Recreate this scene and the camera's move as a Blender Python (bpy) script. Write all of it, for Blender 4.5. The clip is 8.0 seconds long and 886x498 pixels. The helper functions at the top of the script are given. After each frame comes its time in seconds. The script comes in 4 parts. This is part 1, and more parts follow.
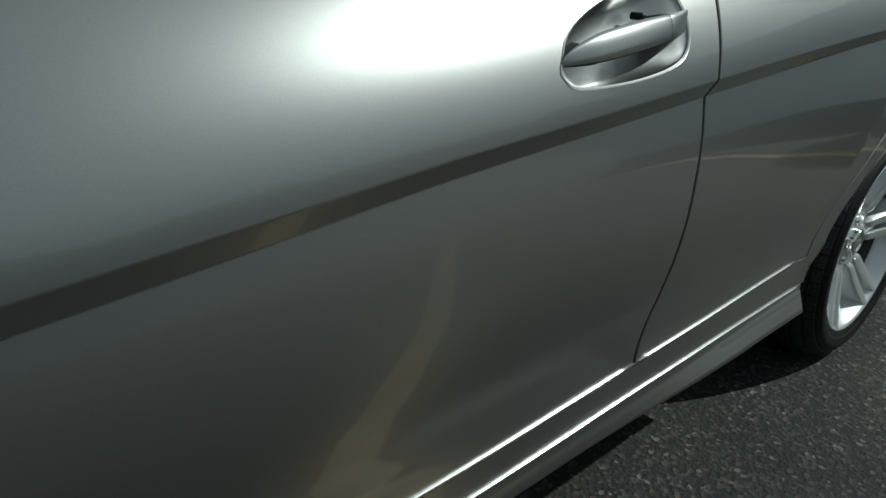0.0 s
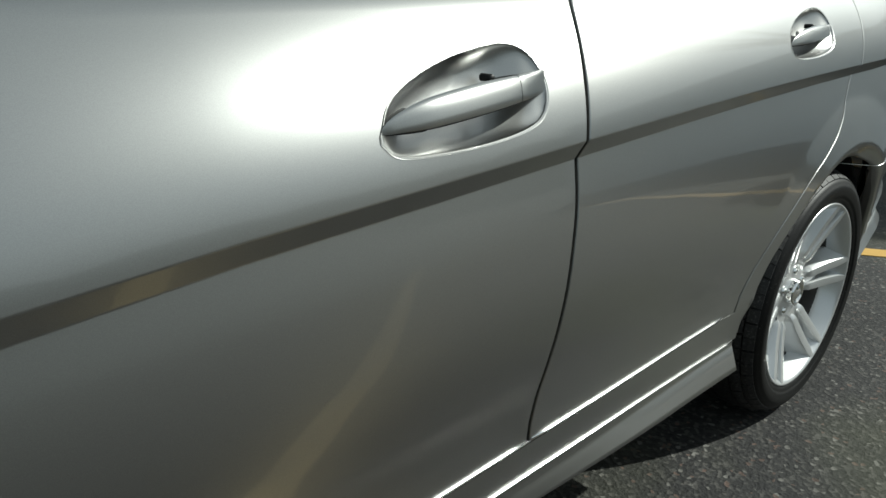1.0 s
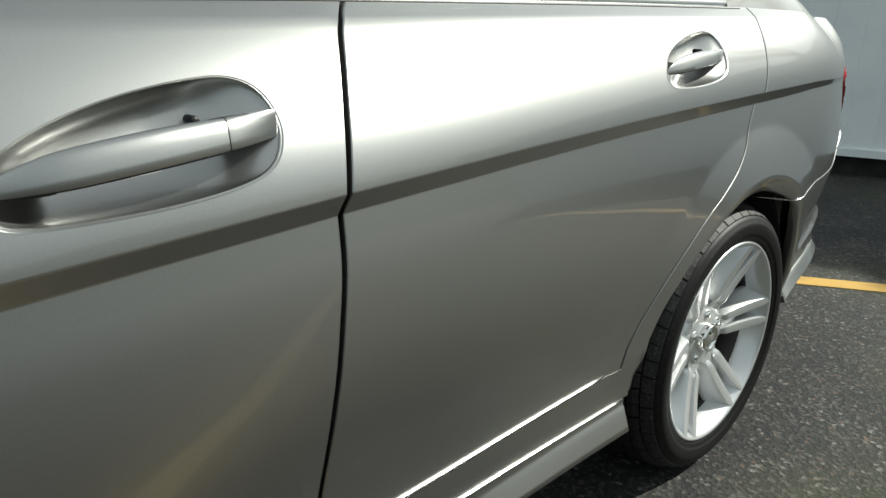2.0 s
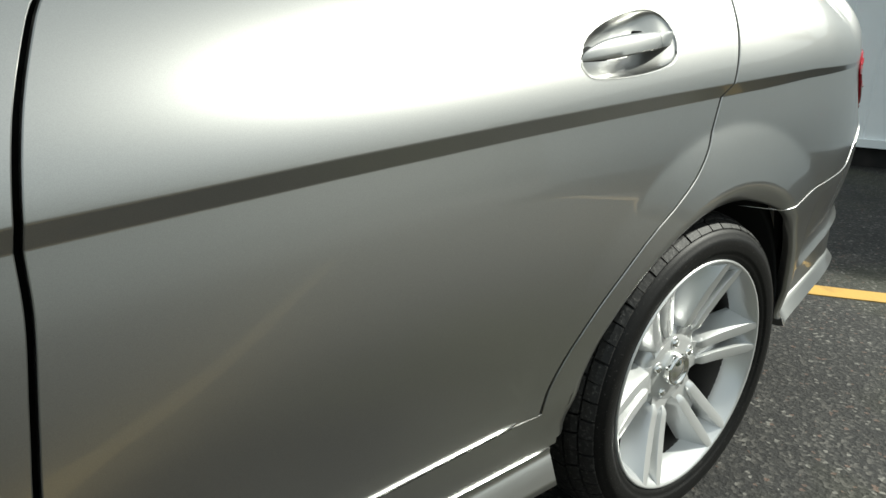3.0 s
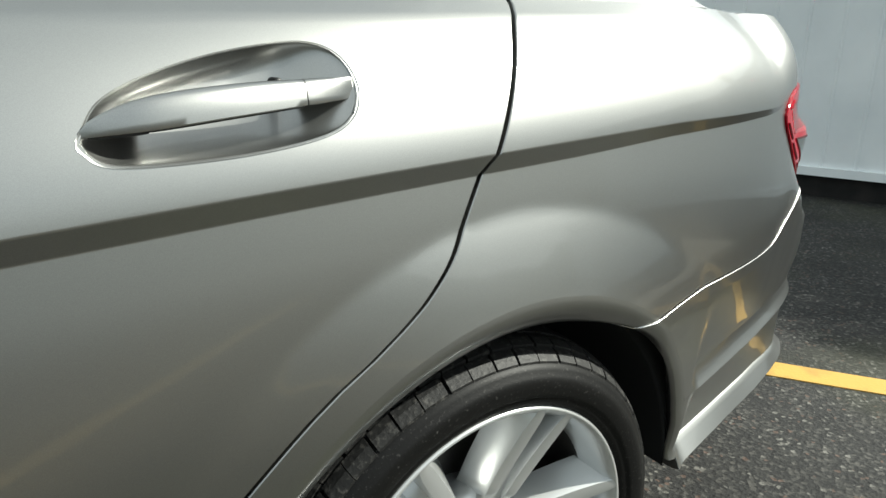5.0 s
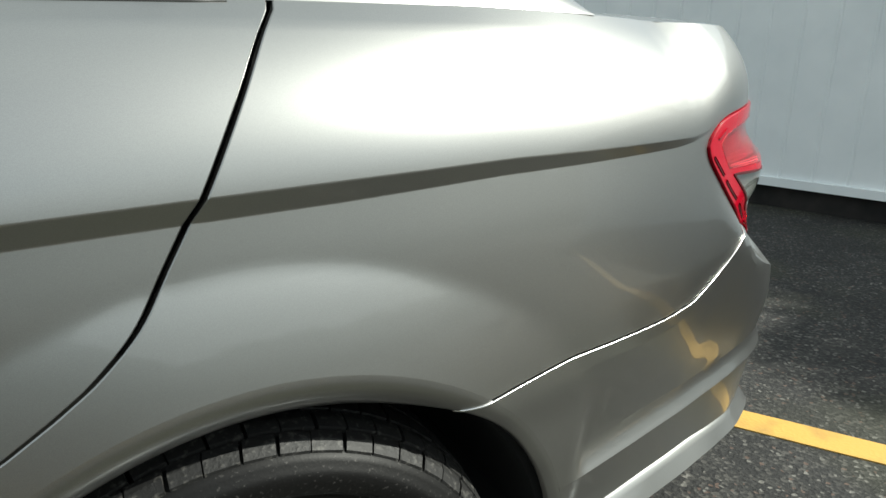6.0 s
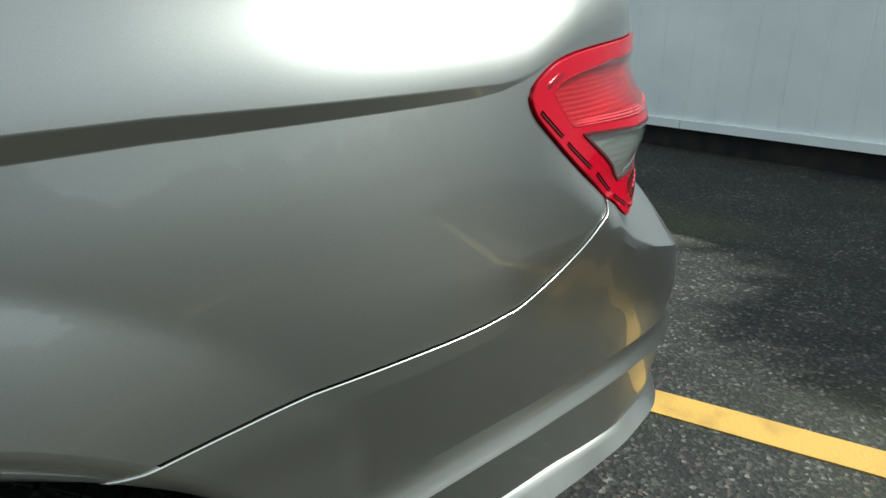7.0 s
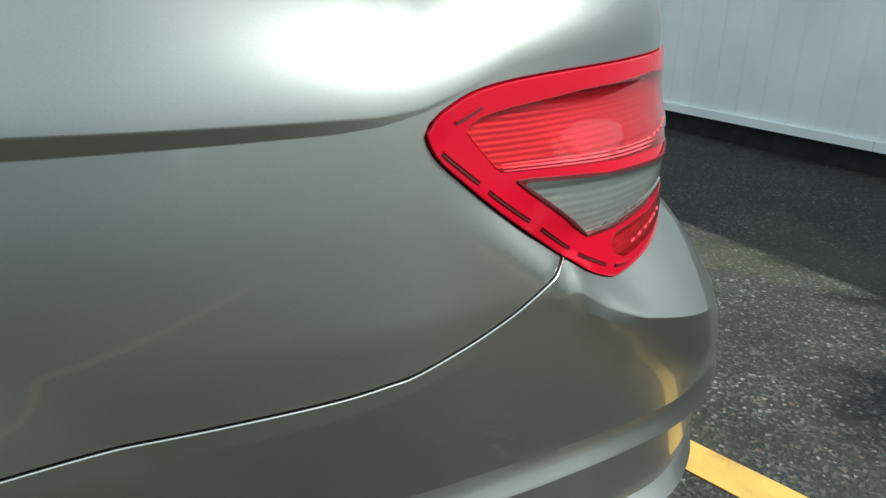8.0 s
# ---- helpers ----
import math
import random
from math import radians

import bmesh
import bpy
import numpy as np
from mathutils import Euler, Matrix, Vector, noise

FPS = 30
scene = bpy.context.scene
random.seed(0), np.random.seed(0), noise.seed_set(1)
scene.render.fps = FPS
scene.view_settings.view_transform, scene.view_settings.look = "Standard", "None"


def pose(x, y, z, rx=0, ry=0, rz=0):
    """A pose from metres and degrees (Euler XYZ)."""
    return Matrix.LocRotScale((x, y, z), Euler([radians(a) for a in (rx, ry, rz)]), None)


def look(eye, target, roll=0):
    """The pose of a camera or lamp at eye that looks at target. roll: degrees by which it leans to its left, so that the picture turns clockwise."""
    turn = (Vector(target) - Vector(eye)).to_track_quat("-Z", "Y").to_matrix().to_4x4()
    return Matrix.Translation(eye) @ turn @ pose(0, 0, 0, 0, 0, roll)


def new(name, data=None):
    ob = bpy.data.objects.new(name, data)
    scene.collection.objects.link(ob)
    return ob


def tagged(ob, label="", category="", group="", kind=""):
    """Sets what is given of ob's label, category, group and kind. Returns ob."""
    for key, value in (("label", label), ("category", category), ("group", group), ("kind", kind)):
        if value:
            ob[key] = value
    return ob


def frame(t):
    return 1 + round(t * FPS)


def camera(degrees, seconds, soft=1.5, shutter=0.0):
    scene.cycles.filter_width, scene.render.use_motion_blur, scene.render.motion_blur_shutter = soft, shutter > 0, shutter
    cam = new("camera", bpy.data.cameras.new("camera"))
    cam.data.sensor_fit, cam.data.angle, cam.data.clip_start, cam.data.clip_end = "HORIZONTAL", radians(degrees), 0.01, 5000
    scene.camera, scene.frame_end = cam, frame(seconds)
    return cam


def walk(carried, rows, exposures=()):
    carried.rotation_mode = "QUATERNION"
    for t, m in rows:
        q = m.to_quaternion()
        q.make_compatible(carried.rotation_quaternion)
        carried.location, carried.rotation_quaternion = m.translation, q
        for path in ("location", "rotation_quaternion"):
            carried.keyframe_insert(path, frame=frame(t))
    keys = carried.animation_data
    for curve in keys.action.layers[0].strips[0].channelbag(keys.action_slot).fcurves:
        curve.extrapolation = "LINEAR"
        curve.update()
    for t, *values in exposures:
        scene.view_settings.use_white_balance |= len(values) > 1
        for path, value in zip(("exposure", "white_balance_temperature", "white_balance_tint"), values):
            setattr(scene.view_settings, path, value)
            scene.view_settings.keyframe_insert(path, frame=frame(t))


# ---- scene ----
# The car stands along x (rear at +x), its near side at about y = 0, rear axle at x = 0.
cam = camera(67.35, 8.0)
PATH = [
    (0, -1.7862, -0.4253, 0.9044, 66.99, -1.78, -40.37),
    (0.5, -1.7132, -0.4465, 0.9056, 69.40, -1.34, -41.16),
    (1, -1.6298, -0.4728, 0.9176, 70.88, -1.00, -41.67),
    (1.5, -1.4917, -0.5120, 0.9306, 72.68, -1.20, -42.74),
    (2.8, -1.1206, -0.5284, 0.9268, 70.88, -0.74, -40.41),
    (3, -1.0521, -0.5453, 0.9236, 71.45, -0.62, -38.15),
    (3.5, -0.8734, -0.5758, 0.9271, 72.52, -1.70, -33.09),
    (4, -0.7252, -0.5471, 0.9387, 72.70, -1.53, -35.21),
    (4.2, -0.6705, -0.5274, 0.9384, 73.55, -1.63, -35.84),
    (5.3, -0.3385, -0.5006, 0.9484, 72.80, -0.05, -32.85),
    (5.5, -0.2643, -0.5096, 0.9500, 73.09, -1.44, -29.95),
    (6, -0.0928, -0.5223, 0.9568, 73.50, -0.87, -27.71),
    (6.5, 0.0950, -0.4845, 0.9310, 72.20, -0.86, -27.05),
    (7, 0.2580, -0.4529, 0.9268, 69.81, 0.11, -26.44),
    (7.5, 0.3988, -0.4387, 0.9318, 69.25, -0.84, -15.53),
    (8, 0.5339, -0.4283, 0.9472, 69.04, -1.00, -10.38),
]
EXPOSURES = [(0.0, -0.90, 5850, -4), (0.5, -0.40, 5950, -2), (1.0, -0.08, 6200, 0), (1.5, 0.10, 6350, 1), (3.0, 0.50, 6500, 1), (4.0, 0.66, 6500, 1), (5.5, 0.69, 6500, 1), (6.0, 0.65, 6480, 1), (6.5, 0.50, 6450, 1), (7.0, 0.51, 6170, -3), (7.5, 0.62, 6130, -3), (8.0, 0.68, 6090, -4)]
walk(cam, [(t, pose(*p)) for t, *p in PATH], EXPOSURES)

# ---- world and light ----
SUN = Vector((0.66, -0.385, 0.645)).normalized()
world = bpy.data.worlds.new("sky")
scene.world = world
world.use_nodes = True
wn = world.node_tree.nodes
sky = wn.new("ShaderNodeTexSky")
sky.sky_type = "NISHITA"
sky.sun_disc = False
sky.sun_elevation = math.asin(SUN.z)
sky.sun_rotation = math.atan2(SUN.x, SUN.y)
sky.air_density, sky.dust_density, sky.ozone_density = 1.0, 2.5, 1.0
wn["Background"].inputs["Strength"].default_value = 0.09
haze = wn.new("ShaderNodeMix")
haze.data_type = "RGBA"
clouds = wn.new("ShaderNodeTexNoise")
clouds.inputs["Scale"].default_value, clouds.inputs["Detail"].default_value = 3.2, 6.0
place = wn.new("ShaderNodeTexCoord")
world.node_tree.links.new(place.outputs["Generated"], clouds.inputs["Vector"])
cover = wn.new("ShaderNodeMapRange")
cover.inputs["From Min"].default_value, cover.inputs["From Max"].default_value = 0.42, 0.62
cover.inputs["To Min"].default_value, cover.inputs["To Max"].default_value = 0.5, 0.95
world.node_tree.links.new(clouds.outputs["Fac"], cover.inputs["Value"])
world.node_tree.links.new(cover.outputs[0], haze.inputs["Factor"])
world.node_tree.links.new(sky.outputs[0], haze.inputs[6])
haze.inputs[7].default_value = (6.9, 7.25, 7.4, 1)
world.node_tree.links.new(haze.outputs[2], wn["Background"].inputs["Color"])
sun = new("sun", bpy.data.lights.new("sun", "SUN"))
sun.data.energy, sun.data.angle, sun.data.color = 5.4, radians(0.7), (1.0, 0.96, 0.9)
sun.matrix_world = look((6, -2, 9), Vector((6, -2, 9)) - SUN)


# ---- materials ----
def mat(name, color, rough=0.5, metal=0.0, **sockets):
    m = bpy.data.materials.new(name)
    m.use_nodes = True
    b = m.node_tree.nodes["Principled BSDF"]
    b.inputs["Base Color"].default_value = (*color, 1)
    b.inputs["Roughness"].default_value = rough
    b.inputs["Metallic"].default_value = metal
    for key, value in sockets.items():
        b.inputs[key.replace("_", " ")].default_value = value
    return m


def node(m, kind, **props):
    n = m.node_tree.nodes.new(kind)
    for key, value in props.items():
        if key in n.inputs:
            n.inputs[key].default_value = value
    return n


def wire(m, a, b):
    m.node_tree.links.new(a, b)


def speckle(m, color_a, color_b, scale, low=0.3, high=0.7, detail=4.0, coords=None):
    """Noise-driven mix of two colours on the base colour; returns the noise and the mix."""
    n = node(m, "ShaderNodeTexNoise", Scale=scale, Detail=detail)
    r = m.node_tree.nodes.new("ShaderNodeValToRGB")
    r.color_ramp.elements[0].position, r.color_ramp.elements[1].position = low, high
    r.color_ramp.elements[0].color, r.color_ramp.elements[1].color = (*color_a, 1), (*color_b, 1)
    tc = m.node_tree.nodes.new("ShaderNodeTexCoord")
    wire(m, tc.outputs["Object"], n.inputs["Vector"])
    wire(m, n.outputs["Fac"], r.inputs["Fac"])
    wire(m, r.outputs["Color"], m.node_tree.nodes["Principled BSDF"].inputs["Base Color"])
    return n, r


def bumped(m, height, strength, distance):
    b = node(m, "ShaderNodeBump", Strength=strength, Distance=distance)
    wire(m, height, b.inputs["Height"])
    wire(m, b.outputs["Normal"], m.node_tree.nodes["Principled BSDF"].inputs["Normal"])
    return b


def make_paint():
    m = mat("silver_metallic_paint", (0.37, 0.37, 0.36), 0.35, 1.0, Coat_Weight=0.75, Coat_Roughness=0.03)
    speckle(m, (0.345, 0.347, 0.338), (0.382, 0.384, 0.374), 1400.0, 0.35, 0.65, 1.0)
    return m


def make_asphalt():
    m = mat("asphalt", (0.05, 0.05, 0.05), 0.8)
    bsdf = m.node_tree.nodes["Principled BSDF"]
    tc = m.node_tree.nodes.new("ShaderNodeTexCoord")
    stones = node(m, "ShaderNodeTexVoronoi", Scale=110.0)
    wobble = node(m, "ShaderNodeTexNoise", Scale=90.0, Detail=3.0)
    wire(m, tc.outputs["Object"], wobble.inputs["Vector"])
    bent = m.node_tree.nodes.new("ShaderNodeVectorMath")
    bent.operation, bent.inputs["Scale"].default_value = "SCALE", 0.0035
    wire(m, wobble.outputs["Color"], bent.inputs[0])
    moved = node(m, "ShaderNodeVectorMath")
    wire(m, tc.outputs["Object"], moved.inputs[0])
    wire(m, bent.outputs[0], moved.inputs[1])
    pick = m.node_tree.nodes.new("ShaderNodeValToRGB")
    pick.color_ramp.interpolation = "CONSTANT"
    e = pick.color_ramp.elements
    e[0].color, e[1].position, e[1].color = (0.007, 0.007, 0.007, 1), 0.30, (0.0125, 0.0125, 0.012, 1)
    for at, c in ((0.58, (0.024, 0.0235, 0.0215)), (0.79, (0.052, 0.050, 0.045)), (0.945, (0.13, 0.126, 0.114)), (0.975, (0.08, 0.052, 0.040))):
        e.new(at).color = (*c, 1)
    sep = m.node_tree.nodes.new("ShaderNodeSeparateColor")
    wire(m, moved.outputs[0], stones.inputs["Vector"])
    wire(m, stones.outputs["Color"], sep.inputs[0])
    wire(m, sep.outputs[0], pick.inputs["Fac"])
    wear = node(m, "ShaderNodeTexNoise", Scale=3.0, Detail=9.0, Roughness=0.65)
    tone = node(m, "ShaderNodeMapRange")
    tone.inputs["From Min"].default_value, tone.inputs["From Max"].default_value = 0.3, 0.7
    tone.inputs["To Min"].default_value, tone.inputs["To Max"].default_value = 0.38, 1.40
    wire(m, tc.outputs["Object"], wear.inputs["Vector"])
    wire(m, wear.outputs["Fac"], tone.inputs["Value"])
    mul = node(m, "ShaderNodeVectorMath")
    mul.operation = "SCALE"
    wire(m, pick.outputs["Color"], mul.inputs[0])
    wire(m, tone.outputs[0], mul.inputs["Scale"])
    # thin moss in patches
    moss_n = node(m, "ShaderNodeTexNoise", Scale=0.9, Detail=5.0)
    wire(m, tc.outputs["Object"], moss_n.inputs["Vector"])
    moss_f = node(m, "ShaderNodeMapRange")
    moss_f.inputs["From Min"].default_value, moss_f.inputs["From Max"].default_value = 0.50, 0.70
    moss_f.inputs["To Max"].default_value = 0.5
    wire(m, moss_n.outputs["Fac"], moss_f.inputs["Value"])
    mix = m.node_tree.nodes.new("ShaderNodeMix")
    mix.data_type = "RGBA"
    wire(m, moss_f.outputs[0], mix.inputs["Factor"])
    wire(m, mul.outputs[0], mix.inputs[6])
    mix.inputs[7].default_value = (0.055, 0.06, 0.022, 1)
    wire(m, mix.outputs[2], bsdf.inputs["Base Color"])
    fine = node(m, "ShaderNodeTexNoise", Scale=95.0, Detail=8.0, Roughness=0.62)
    wire(m, tc.outputs["Object"], fine.inputs["Vector"])
    both = node(m, "ShaderNodeMath")
    both.operation = "ADD"
    half = node(m, "ShaderNodeMath")
    half.operation, half.inputs[1].default_value = "MULTIPLY", 0.4
    wire(m, stones.outputs["Distance"], half.inputs[0])
    wire(m, half.outputs[0], both.inputs[0])
    wire(m, fine.outputs["Fac"], both.inputs[1])
    bumped(m, both.outputs[0], 0.8, 0.005)
    return m


def make_yellow(name, worn, fresh):
    m = mat(name, fresh, 0.65)
    n, r = speckle(m, worn, fresh, 9.0, 0.25, 0.5, 8.0)
    v = node(m, "ShaderNodeTexVoronoi", Scale=110.0)
    tc = m.node_tree.nodes.new("ShaderNodeTexCoord")
    wire(m, tc.outputs["Object"], v.inputs["Vector"])
    bumped(m, v.outputs["Distance"], 0.35, 0.002)
    return m


def make_wall_paint():
    m = mat("white_painted_metal", (0.76, 0.79, 0.80), 0.42)
    n, r = speckle(m, (0.72, 0.76, 0.78), (0.84, 0.87, 0.88), 2.2, 0.3, 0.7, 8.0)
    bumped(m, n.outputs["Fac"], 0.15, 0.004)
    return m


def make_rubber():
    m = mat("tyre_rubber", (0.008, 0.008, 0.008), 0.52, Specular_IOR_Level=0.22)
    n, r = speckle(m, (0.004, 0.004, 0.004), (0.060, 0.058, 0.055), 260.0, 0.62, 0.80, 3.0)
    bumped(m, n.outputs["Fac"], 0.2, 0.001)
    return m


def make_lens(name, color):
    return mat(name, color, 0.03, 0.0, Transmission_Weight=1.0, IOR=1.25, Coat_Weight=0.6, Coat_Roughness=0.02)


def make_reflector(name, color, ribs, direction):
    m = mat(name, color, 0.30, 0.45)
    w = node(m, "ShaderNodeTexWave", Scale=ribs, Distortion=0.6)
    w.bands_direction = direction
    tc = m.node_tree.nodes.new("ShaderNodeTexCoord")
    wire(m, tc.outputs["Object"], w.inputs["Vector"])
    bumped(m, w.outputs["Fac"], 0.22, 0.002)
    return m


PAINT = make_paint()
ASPHALT = make_asphalt()
YELLOW = make_yellow("yellow_road_paint", (0.33, 0.195, 0.05), (0.50, 0.30, 0.065))
# a weak reflection put into the colour: dulled to mirror faintly in the doors
DULL_YELLOW = make_yellow("dull_yellow_road_paint", (0.10, 0.08, 0.045), (0.27, 0.20, 0.085))
WHITEWALL = make_wall_paint()
RUBBER = make_rubber()
TREAD = mat("dusty_tread_rubber", (0.012, 0.012, 0.012), 0.62)
n_tread, _ = speckle(TREAD, (0.004, 0.004, 0.004), (0.075, 0.072, 0.066), 160.0, 0.55, 0.80, 5.0)
bumped(TREAD, n_tread.outputs["Fac"], 0.5, 0.002)
BARK = mat("bark", (0.10, 0.075, 0.055), 0.9)
speckle(BARK, (0.06, 0.045, 0.035), (0.15, 0.12, 0.09), 14.0, 0.35, 0.7, 8.0)
FOLIAGE = mat("far_foliage", (0.09, 0.11, 0.06), 0.9)
speckle(FOLIAGE, (0.05, 0.065, 0.03), (0.15, 0.17, 0.10), 1.6, 0.35, 0.7, 8.0)
BLACK = mat("black_plastic", (0.012, 0.012, 0.012), 0.5)
DARK = mat("dark_underbody", (0.006, 0.006, 0.006), 0.95)
FOOTING = mat("dark_footing", (0.02, 0.018, 0.017), 0.9)
speckle(FOOTING, (0.006, 0.006, 0.006), (0.028, 0.024, 0.022), 6.0, 0.4, 0.8, 8.0)
CHROME = mat("chrome", (0.86, 0.86, 0.84), 0.10, 1.0)
TRIM = mat("satin_bright_trim", (0.88, 0.88, 0.86), 0.26, 1.0)
ALLOY = mat("silver_alloy", (0.60, 0.61, 0.61), 0.33, 0.6, Coat_Weight=0.7, Coat_Roughness=0.05)
DARK_ALLOY = mat("dark_alloy", (0.055, 0.052, 0.05), 0.5, 0.6)
STEEL = mat("brake_steel", (0.07, 0.066, 0.062), 0.5, 0.7)
GLASS = mat("tinted_glass", (0.10, 0.13, 0.12), 0.01, 0.0, Transmission_Weight=1.0, IOR=1.5)
RED = mat("red_lamp_plastic", (0.33, 0.002, 0.014), 0.10, 0.0, Specular_IOR_Level=0.35)
GROOVE = mat("dark_red_groove", (0.06, 0.004, 0.006), 0.4)
RED_LENS = make_lens("red_lens", (0.88, 0.030, 0.05))
CLEAR_LENS = make_lens("clear_lens", (0.80, 0.84, 0.83))
REFLECTOR = make_reflector("ribbed_reflector", (0.62, 0.58, 0.58), 60.0, "Z")
PALE_RED = mat("pale_red_plastic", (0.62, 0.055, 0.075), 0.14, 0.0, Coat_Weight=0.5, Coat_Roughness=0.05)
REFLECTOR_GREY = make_reflector("ribbed_grey_reflector", (0.42, 0.45, 0.44), 42.0, "Z")


# ---- mesh tools ----
def link_mesh(name, verts, faces, material, parent=None, label="", smooth=True):
    me = bpy.data.meshes.new(name)
    me.from_pydata([tuple(v) for v in verts], [], faces)
    me.materials.append(material)
    if smooth:
        me.polygons.foreach_set("use_smooth", [True] * len(me.polygons))
    me.update()
    ob = new(name, me)
    if parent:
        ob.parent = parent
    if label:
        ob["label"] = label
    return ob


def part(name, bm, material, parent, label="", smooth=True):
    me = bpy.data.meshes.new(name)
    bmesh.ops.recalc_face_normals(bm, faces=bm.faces)
    bm.to_mesh(me)
    bm.free()
    me.materials.append(material)
    if smooth:
        me.polygons.foreach_set("use_smooth", [True] * len(me.polygons))
    ob = new(name, me)
    if parent:
        ob.parent = parent
    if label:
        ob["label"] = label
    return ob


def box(x0, x1, y0, y1, z0, z1, bevel=0.0):
    bm = bmesh.new()
    bmesh.ops.create_cube(bm, size=1.0)
    for v in bm.verts:
        v.co = Vector(((x0 + x1) / 2 + v.co.x * (x1 - x0), (y0 + y1) / 2 + v.co.y * (y1 - y0), (z0 + z1) / 2 + v.co.z * (z1 - z0)))
    if bevel:
        bmesh.ops.bevel(bm, geom=bm.edges[:], offset=bevel, segments=2, affect="EDGES")
    return bm


def lathe(profile, n=96, arc=math.tau):
    """Turns (radius, y) pairs round the y axis."""
    bm = bmesh.new()
    rings = [[bm.verts.new((r * math.cos(arc * k / n), y, r * math.sin(arc * k / n))) for k in range(n)] for r, y in profile]
    for a, b in zip(rings, rings[1:]):
        for k in range(n):
            bm.faces.new((a[k], a[(k + 1) % n], b[(k + 1) % n], b[k]))
    return bm


# ---- the setting ----
def ground_sheet():
    bm = bmesh.new()
    bmesh.ops.create_grid(bm, x_segments=2, y_segments=2, size=400)
    g = part("ground", bm, ASPHALT, None, smooth=False)
    return tagged(g, "dark worn asphalt of a parking lot", "asphalt", kind="structure")


ground_sheet()


def stall_line(at, slope, y0, y1, width, material, label):
    """A painted bar on the asphalt along x = at + slope * y."""
    n = 60
    verts, faces = [], []
    for k in range(n + 1):
        y = y0 + (y1 - y0) * k / n
        for side in (-1, 1):
            ragged = 0.003 * noise.noise(Vector((y * 31, side * 7 + at, 0)))
            for z in (0.0035, -0.002):
                verts.append((at + slope * y + side * (width / 2 + ragged) * math.hypot(1, slope), y, z))
    for k in range(n):
        a, b = 4 * k, 4 * k + 4
        faces += [(a, a + 2, b + 2, b), (a + 1, a, b, b + 1), (a + 2, a + 3, b + 3, b + 2)]
    ob = link_mesh("stall_line", verts, faces, material, smooth=False)
    return tagged(ob, label, "road marking", kind="structure")


stall_line(1.745, -0.66, -4.2, 2.4, 0.102, YELLOW, "yellow painted parking stall line on asphalt")
stall_line(-1.42, -0.80, -3.6, 2.4, 0.102, DULL_YELLOW, "dull yellow parking stall line on asphalt")


WALL_TOP = 2.05


def far_wall():
    """Ribbed white metal cladding over a base flashing and a dark footing, along x = 4.6 - 0.327 y."""
    root = tagged(new("wall_rear"), "white ribbed metal wall with base flashing over a dark footing", "wall", kind="structure")
    along = Vector((-0.327, 1, 0)).normalized()
    out = Vector((-along.y, along.x, 0))
    base = Vector((4.62, 0, 0))

    def P(s, d, z):
        return base + along * s + out * d + Vector((0, 0, z))
    z0, z1 = 0.19, WALL_TOP
    verts, faces = [], []
    prof = []
    s = -6.0
    while s < 12.0:
        prof += [(s, 0.0), (s + 0.176, 0.0), (s + 0.182, 0.006), (s + 0.194, 0.006)]
        s += 0.2
    for s, d in prof:
        verts += [P(s, d, z0), P(s, d, z1)]
    for k in range(len(prof) - 1):
        faces.append((2 * k, 2 * k + 1, 2 * k + 3, 2 * k + 2))
    link_mesh("cladding", verts, faces, WHITEWALL, root, smooth=False)

    def bar(name, d0, d1, za, zb, material, s0=-6.0, s1=12.0):
        v = [P(s, d, z) for s in (s0, s1) for d in (d0, d1) for z in (za, zb)]
        f = [(0, 1, 3, 2), (4, 6, 7, 5), (0, 4, 5, 1), (2, 3, 7, 6), (1, 5, 7, 3), (0, 2, 6, 4)]
        return link_mesh(name, v, f, material, root, smooth=False)
    s = -6.0
    while s < 12:
        bar("flashing", -0.03, 0.028, 0.144, 0.20, WHITEWALL, s, s + 2.995)
        s += 3.0
    bar("footing", -0.25, -0.03, -0.02, 0.19, FOOTING)
    bar("wall_core", -0.25, -0.02, 0.20, WALL_TOP, WHITEWALL)
    bar("coping", -0.27, 0.03, WALL_TOP, WALL_TOP + 0.05, WHITEWALL)


far_wall()

